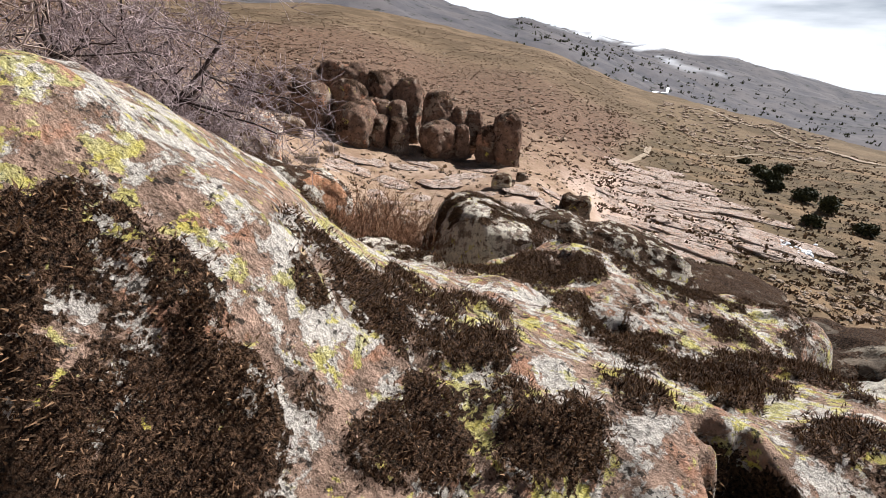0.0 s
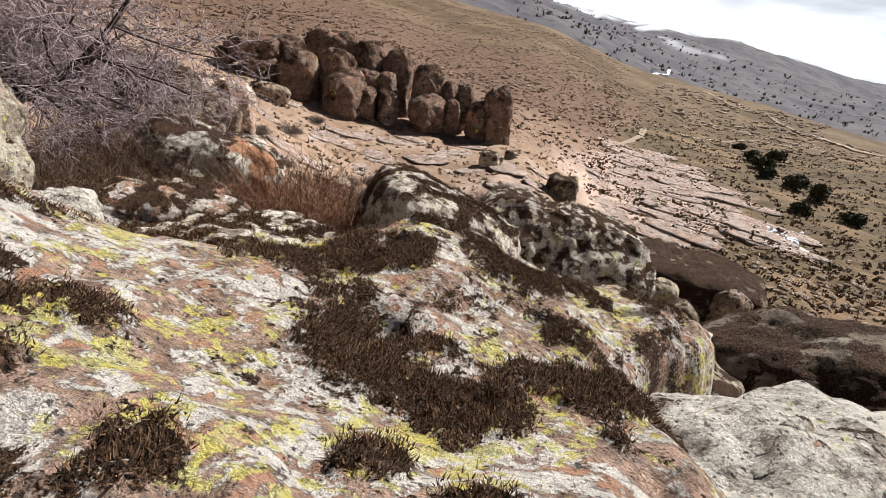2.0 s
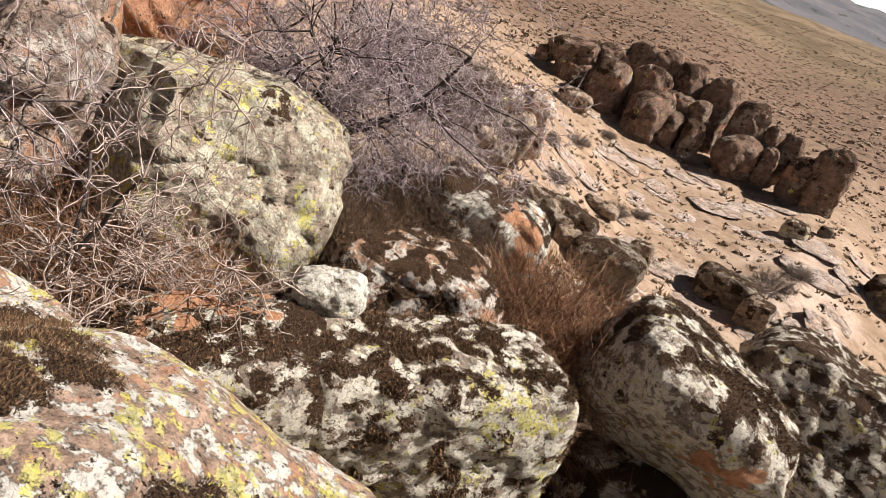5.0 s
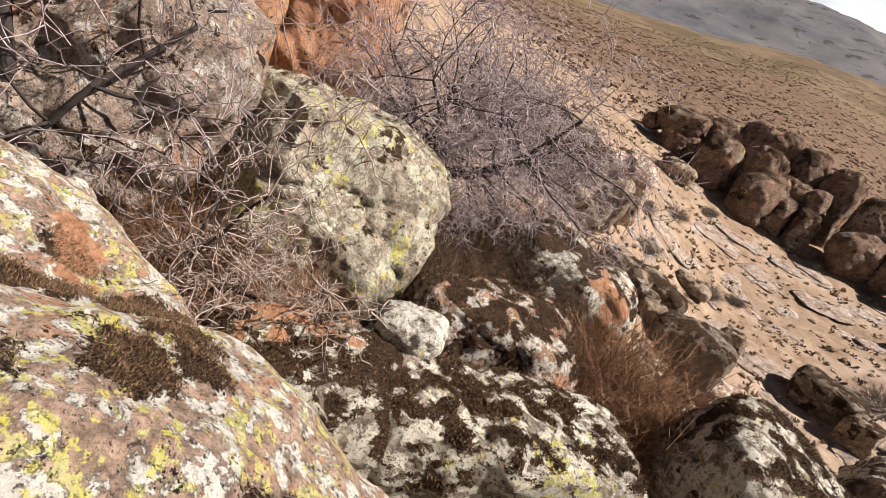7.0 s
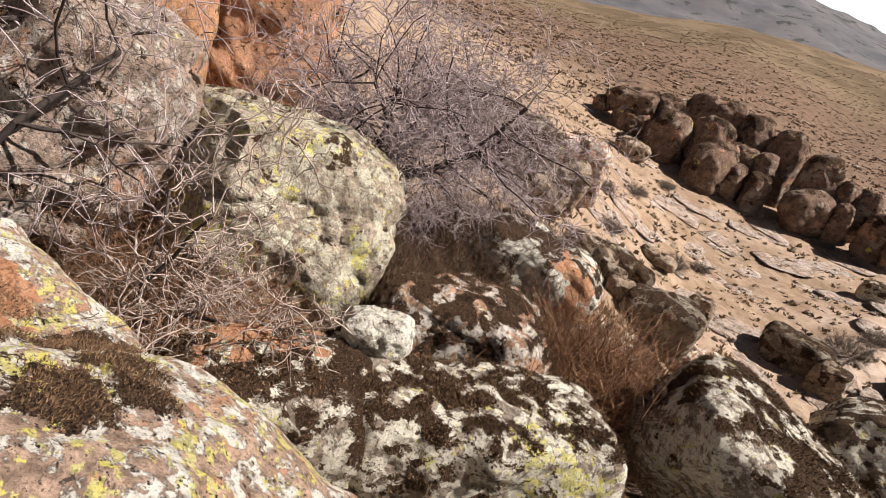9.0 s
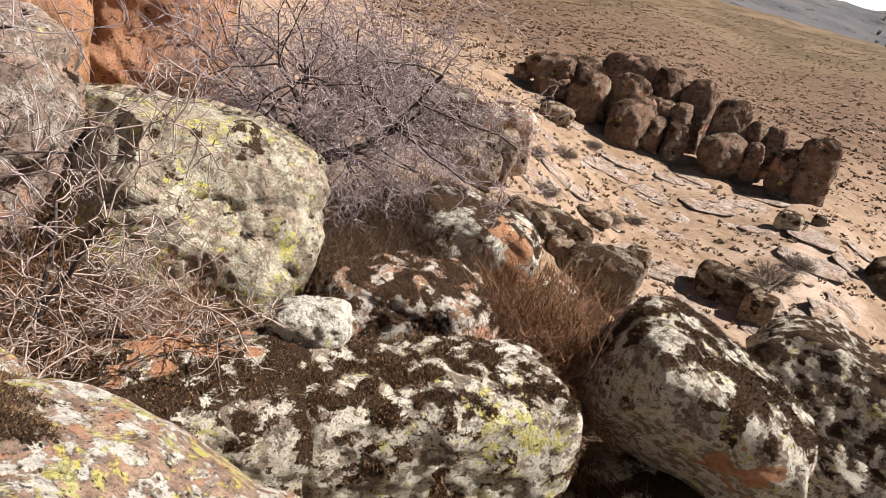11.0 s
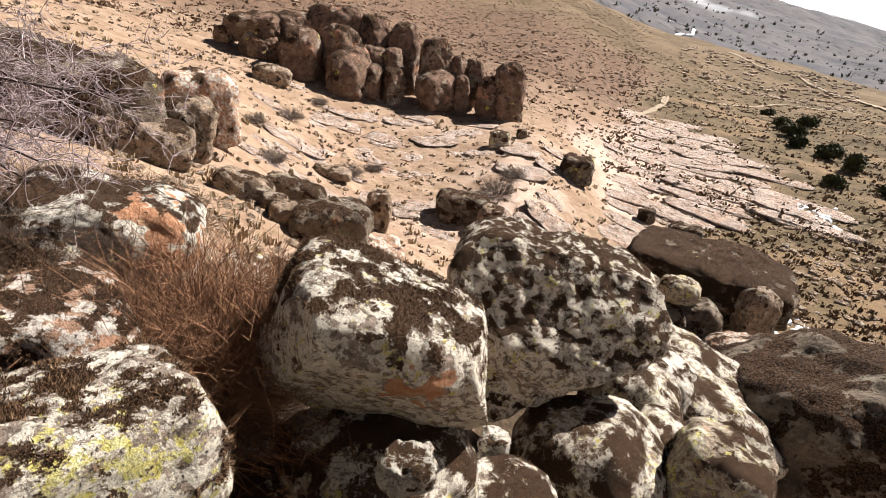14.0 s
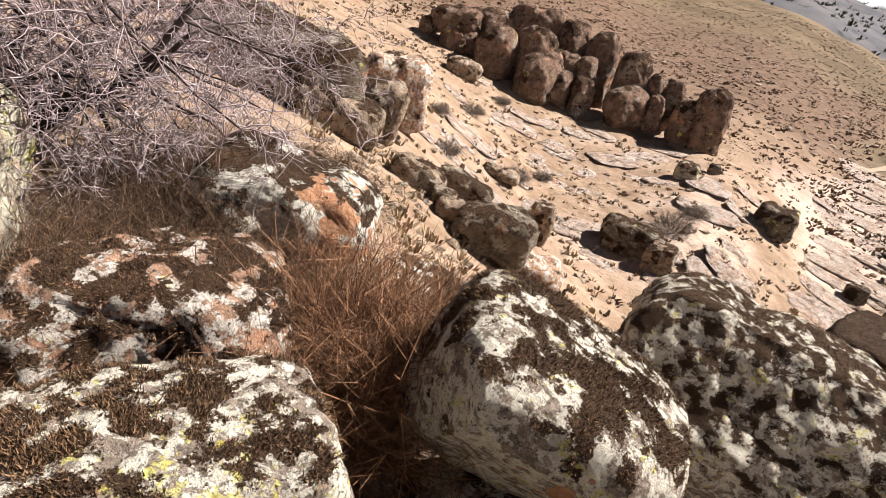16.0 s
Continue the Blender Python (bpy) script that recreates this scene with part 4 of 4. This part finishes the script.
for k, (x, y, w) in enumerate(((29.5, 42.0, 2.1), (30.3, 46.5, 2.9), (31.7, 54.8, 3.4), (37.8, 63.3, 3.0), (39.2, 74.8, 2.2), (33.5, 60.3, 2.6), (29.3, 49.7, 2.1), (25.0, 36.9, 1.6), (28.2, 36.0, 1.8))):
    juniper("dark green spreading juniper on the flat", (x, y, float(height(x, y)[0])), w * 0.58, w * (0.38 if k else 0.6), 300 + k)


def clumps(name, label, spots, material, blades=9):
    """Many small tufts in one mesh. spots: rows of x y z width height."""
    sp = np.asarray(spots, float)
    rg = np.random.RandomState(len(sp))
    n = len(sp)
    a = rg.uniform(0, 2 * math.pi, (n, blades))
    q = np.sqrt(rg.uniform(0, 1, (n, blades)))
    base = np.stack([q * np.cos(a), q * np.sin(a)], -1) * sp[:, None, 3:4] * 0.42
    lean = base * rg.uniform(0.3, 1.0, (n, blades, 1)) + rg.normal(size=(n, blades, 2)) * sp[:, None, 3:4] * 0.1
    hh = sp[:, None, 4] * rg.uniform(0.5, 1.1, (n, blades)) * (1 - 0.5 * q * q)
    th = rg.uniform(0, math.pi, (n, blades))
    wd = sp[:, None, 3] * rg.uniform(0.10, 0.22, (n, blades))
    c = sp[:, None, :3]
    o = np.stack([np.cos(th) * wd, np.sin(th) * wd], -1)
    v0 = np.concatenate([c[..., :2] + base - o, np.broadcast_to(c[..., 2:] - 0.03, (n, blades, 1))], -1)
    v1 = np.concatenate([c[..., :2] + base + o, np.broadcast_to(c[..., 2:] - 0.03, (n, blades, 1))], -1)
    v2 = np.concatenate([c[..., :2] + base + lean + o * 0.5, c[..., 2:] + hh[..., None]], -1)
    v3 = np.concatenate([c[..., :2] + base + lean - o * 0.5, c[..., 2:] + hh[..., None]], -1)
    v = np.stack([v0, v1, v2, v3], 2).reshape(-1, 3)
    return tagged(mesh_object(name, v, np.arange(len(v)).reshape(-1, 4).tolist(), material, flat=True), label, "scrub", kind="stuff")


def scatter(n, b0, b1, d0, d1, w0, w1, seed, power=1.0, squat=0.6):
    rg = np.random.RandomState(seed)
    b = np.radians(rg.uniform(b0, b1, n))
    d = d0 + (d1 - d0) * rg.uniform(0, 1, n) ** power
    x, y = CENTRE[0] + d * np.sin(b), CENTRE[1] + d * np.cos(b)
    w = rg.uniform(w0, w1, n)
    return np.stack([x, y, height(x, y), w, w * squat * rg.uniform(0.6, 1.2, n)], 1)


clumps("slope_tufts", "small dry tufts scattered over the sandy slope", scatter(700, -42, 14, 9, 40, 0.10, 0.36, 1, 0.8, 0.45), GREYBUSH)
clumps("straw_tufts", "pale dry grass scattered over the slope", scatter(1500, -45, 40, 7, 40, 0.08, 0.30, 2, 0.8, 0.6), STRAW)
clumps("straw_tufts", "pale dry grass at the foot of the slope", scatter(420, -38, 6, 4.5, 11, 0.06, 0.2, 7, 0.9, 0.9), STRAW)
clumps("hill_scrub", "low brown scrub covering the hillside", scatter(15000, -60, 16, 37, 190, 0.25, 0.7, 3, 1.0, 0.32), HILLBUSH, 5)
clumps("flat_scrub", "low scrub and grass on the flat", scatter(3500, 14, 46, 30, 130, 0.25, 0.8, 4, 1.0, 0.35), SCRUB, 5)
clumps("valley_scrub", "dark low scrub on the stony valley floor", scatter(1300, 24, 48, 9, 32, 0.12, 0.45, 6, 1.0, 0.5), SCRUB, 8)
clumps("far_woods", "dark trees dotted over the far mountainside", scatter(800, 4, 44, 320, 1500, 2.5, 7, 5, 1.2, 1.0), JUNIPER, 7)


# ---------------------------------------------------------------- loose stones and rock slabs
def stones(name, label, spots, material):
    u, fc = sphere(1)
    fc = np.asarray(fc)
    sp = np.asarray(spots, float)
    rg = np.random.RandomState(len(sp) + 9)
    n = len(sp)
    jit = 1 + rg.uniform(-0.28, 0.28, (n, len(u)))
    v = u[None] * jit[..., None] * sp[:, None, 3:4] * 0.5 * np.stack([rg.uniform(0.8, 1.4, n), rg.uniform(0.7, 1.1, n), rg.uniform(0.4, 0.8, n)], 1)[:, None]
    th = rg.uniform(0, 2 * math.pi, n)
    c, s = np.cos(th)[:, None], np.sin(th)[:, None]
    v = np.stack([v[..., 0] * c - v[..., 1] * s, v[..., 0] * s + v[..., 1] * c, v[..., 2]], -1) + sp[:, None, :3]
    f = (fc[None] + np.arange(n)[:, None, None] * len(u)).reshape(-1, 3)
    ob = mesh_object(name, v.reshape(-1, 3), f.tolist(), material, attrs={"moss": np.zeros(n * len(u))}, flat=True)
    return tagged(ob, label, "stones", kind="stuff")


stones("slope_stones", "loose stones scattered over the slope", scatter(1600, -45, 44, 9, 45, 0.06, 0.34, 11, 0.8), ROCK_SLOPE)
stones("slope_stones", "small pale stones at the foot of the slope", scatter(420, -38, 4, 4.5, 11, 0.05, 0.28, 14, 0.9), ROCK_SLOPE)
stones("valley_stones", "grey stones strewn over the valley floor", scatter(900, 20, 48, 10, 34, 0.08, 0.5, 13, 1.0), ROCK_SLOPE)
stones("hill_stones", "pale stones scattered on the hill", scatter(500, -40, 30, 40, 140, 0.3, 0.9, 12), ROCK_SLOPE)


def slab_stone(b, d, length, width, thick, seed, skew=0.0):
    """A flat worn plate of bedrock half sunk in the ground."""
    x, y, z = on_ground(b, d)
    e = 0.8
    zx = float(plain_height(np.array([x + e]), np.array([y]))[0] - plain_height(np.array([x - e]), np.array([y]))[0]) / (2 * e)
    zy = float(plain_height(np.array([x]), np.array([y + e]))[0] - plain_height(np.array([x]), np.array([y - e]))[0]) / (2 * e)
    u, fc = sphere(3)
    p = u / (np.abs(u) ** 3.2).sum(1)[:, None] ** (1 / 3.2)
    p = p * (1 + 0.22 * fbm(p * 1.5 + seed * 7.3, 3, seed))[:, None]
    p[:, 2] = np.clip(p[:, 2], -1, 0.75) + 0.12 * fbm(p * 4 + seed, 2, seed)
    v = p * np.array((length / 2, width / 2, thick))
    t = radians(skew - b)
    vx, vy = v[:, 0] * math.cos(t) - v[:, 1] * math.sin(t), v[:, 0] * math.sin(t) + v[:, 1] * math.cos(t)
    v = np.stack([vx, vy, v[:, 2] + vx * zx + vy * zy], 1)
    ob = mesh_object("slab", v, fc, SLAB_MAT, ground, attrs={"moss": np.zeros(len(v)), "bare": np.zeros(len(v))})
    ob.location = (x, y, z)
    return ob


SLAB_MAT = rock_material("pavement_rock", base=(0.44, 0.31, 0.24), pale=(0.54, 0.43, 0.365), pale_amount=0.7, yellow=0.0, rust=0.35, scale=5.0, fine=6)
rg = np.random.RandomState(5)
d, k = 20.5, 0
while d < 56:
    width = d * rg.uniform(0.035, 0.05)
    b = 14.3 + rg.uniform(-1, 1)
    while b < min(19.5 + (d - 20.5) / 1.05, 31.5 if d < 33 else 31.5 - (d - 33) * 0.55):
        length = rg.uniform(1.4, 5.5)
        span = math.degrees(length / d)
        if rg.uniform() < 0.93:
            slab_stone(b + span / 2, d + rg.uniform(-0.3, 0.3), length * 1.02, width * rg.uniform(0.8, 1.5), rg.uniform(0.06, 0.14), 1000 + k, rg.uniform(-14, 14))
            k += 1
        b += span * rg.uniform(0.92, 1.1)
    d += width * 0.92
for _ in range(60):
    b, d = rg.uniform(-22, 12), rg.uniform(14.5, 30)
    slab_stone(b, d, rg.uniform(0.9, 2.4), rg.uniform(0.7, 1.6), rg.uniform(0.02, 0.05), 2000 + k, rg.uniform(-30, 30))
    k += 1


# ---------------------------------------------------------------- tracks, snow
def strip(name, label, spots, width, material, lift):
    pts = [np.array(on_ground(b, d)) for b, d in spots]
    line = []
    for a, c in zip(pts, pts[1:]):
        n = max(2, int(np.linalg.norm(c - a) / 1.5))
        line += [a + (c - a) * i / n for i in range(n)]
    line.append(pts[-1])
    v, f = [], []
    for i, p in enumerate(line):
        t = unit((line[min(i + 1, len(line) - 1)] - line[max(i - 1, 0)]) * np.array((1, 1, 0)))
        s = np.array((-t[1], t[0], 0))
        w = width * (0.8 + 0.4 * vnoise(np.array([p * 0.3]), 3)[0])
        for o in (-0.5, 0.5):
            q = p + s * w * o
            v.append((q[0], q[1], float(height(q[0], q[1])[0]) + lift))
        if i:
            f.append((2 * i - 2, 2 * i - 1, 2 * i + 1, 2 * i))
    return tagged(mesh_object(name, v, f, material), label, "track", kind="structure")


def plain_material(name, a, b, scale):
    m, nt, bsdf = graph(name)
    nt.links.new(n_mix(nt, n_range(nt, n_noise(nt, scale, 7, 0.7, n_pos(nt)), 0.35, 0.65), a, b), bsdf.inputs["Base Color"])
    bsdf.inputs["Roughness"].default_value = 0.95
    return m


DIRT = plain_material("pale_dirt", (0.22, 0.165, 0.105), (0.33, 0.25, 0.175), 0.8)
SNOW = plain_material("snow", (0.80, 0.84, 0.90), (0.88, 0.90, 0.94), 3)
strip("track", "narrow pale footpath over the flat", ((15.3, 51), (16.5, 54), (17.6, 57.6), (18.6, 64), (18.8, 72)), 0.7, DIRT, 0.06)
strip("track", "narrow pale dirt track along the flat", ((19.5, 80), (22.5, 82), (25.5, 92), (28.3, 102), (33, 108), (42, 112)), 0.7, DIRT, 0.1)
strip("track", "pale dirt road along the ridge", ((23, 168), (28.7, 148), (31.5, 139), (36, 118), (43, 104)), 1.2, DIRT, 0.2)
strip("track", "snow covered bend of a road on the far slope", ((17.3, 830), (18.4, 845), (19.7, 830), (19.6, 790), (18.6, 760), (18.2, 735)), 4.5, SNOW, 2.0)
stones("ridge_stones", "grey rocks strewn along the far ridge", scatter(420, 19, 34, 108, 165, 0.5, 1.7, 33), ROCK_SLOPE)
clumps("far_grove", "dark grove of conifers on the far slope", scatter(46, 21.5, 25.5, 430, 520, 5, 9, 34, 1.0, 1.5), JUNIPER, 9)
sn = scatter(130, 34.5, 40.5, 16.5, 20.5, 0.08, 0.34, 31)
stones("snow_patch", "patches of old snow among stones and twigs", sn, SNOW)
stones("snow_patch", "scraps of old snow on the flat", scatter(60, 32.5, 36.5, 32, 37, 0.15, 0.5, 32), SNOW)
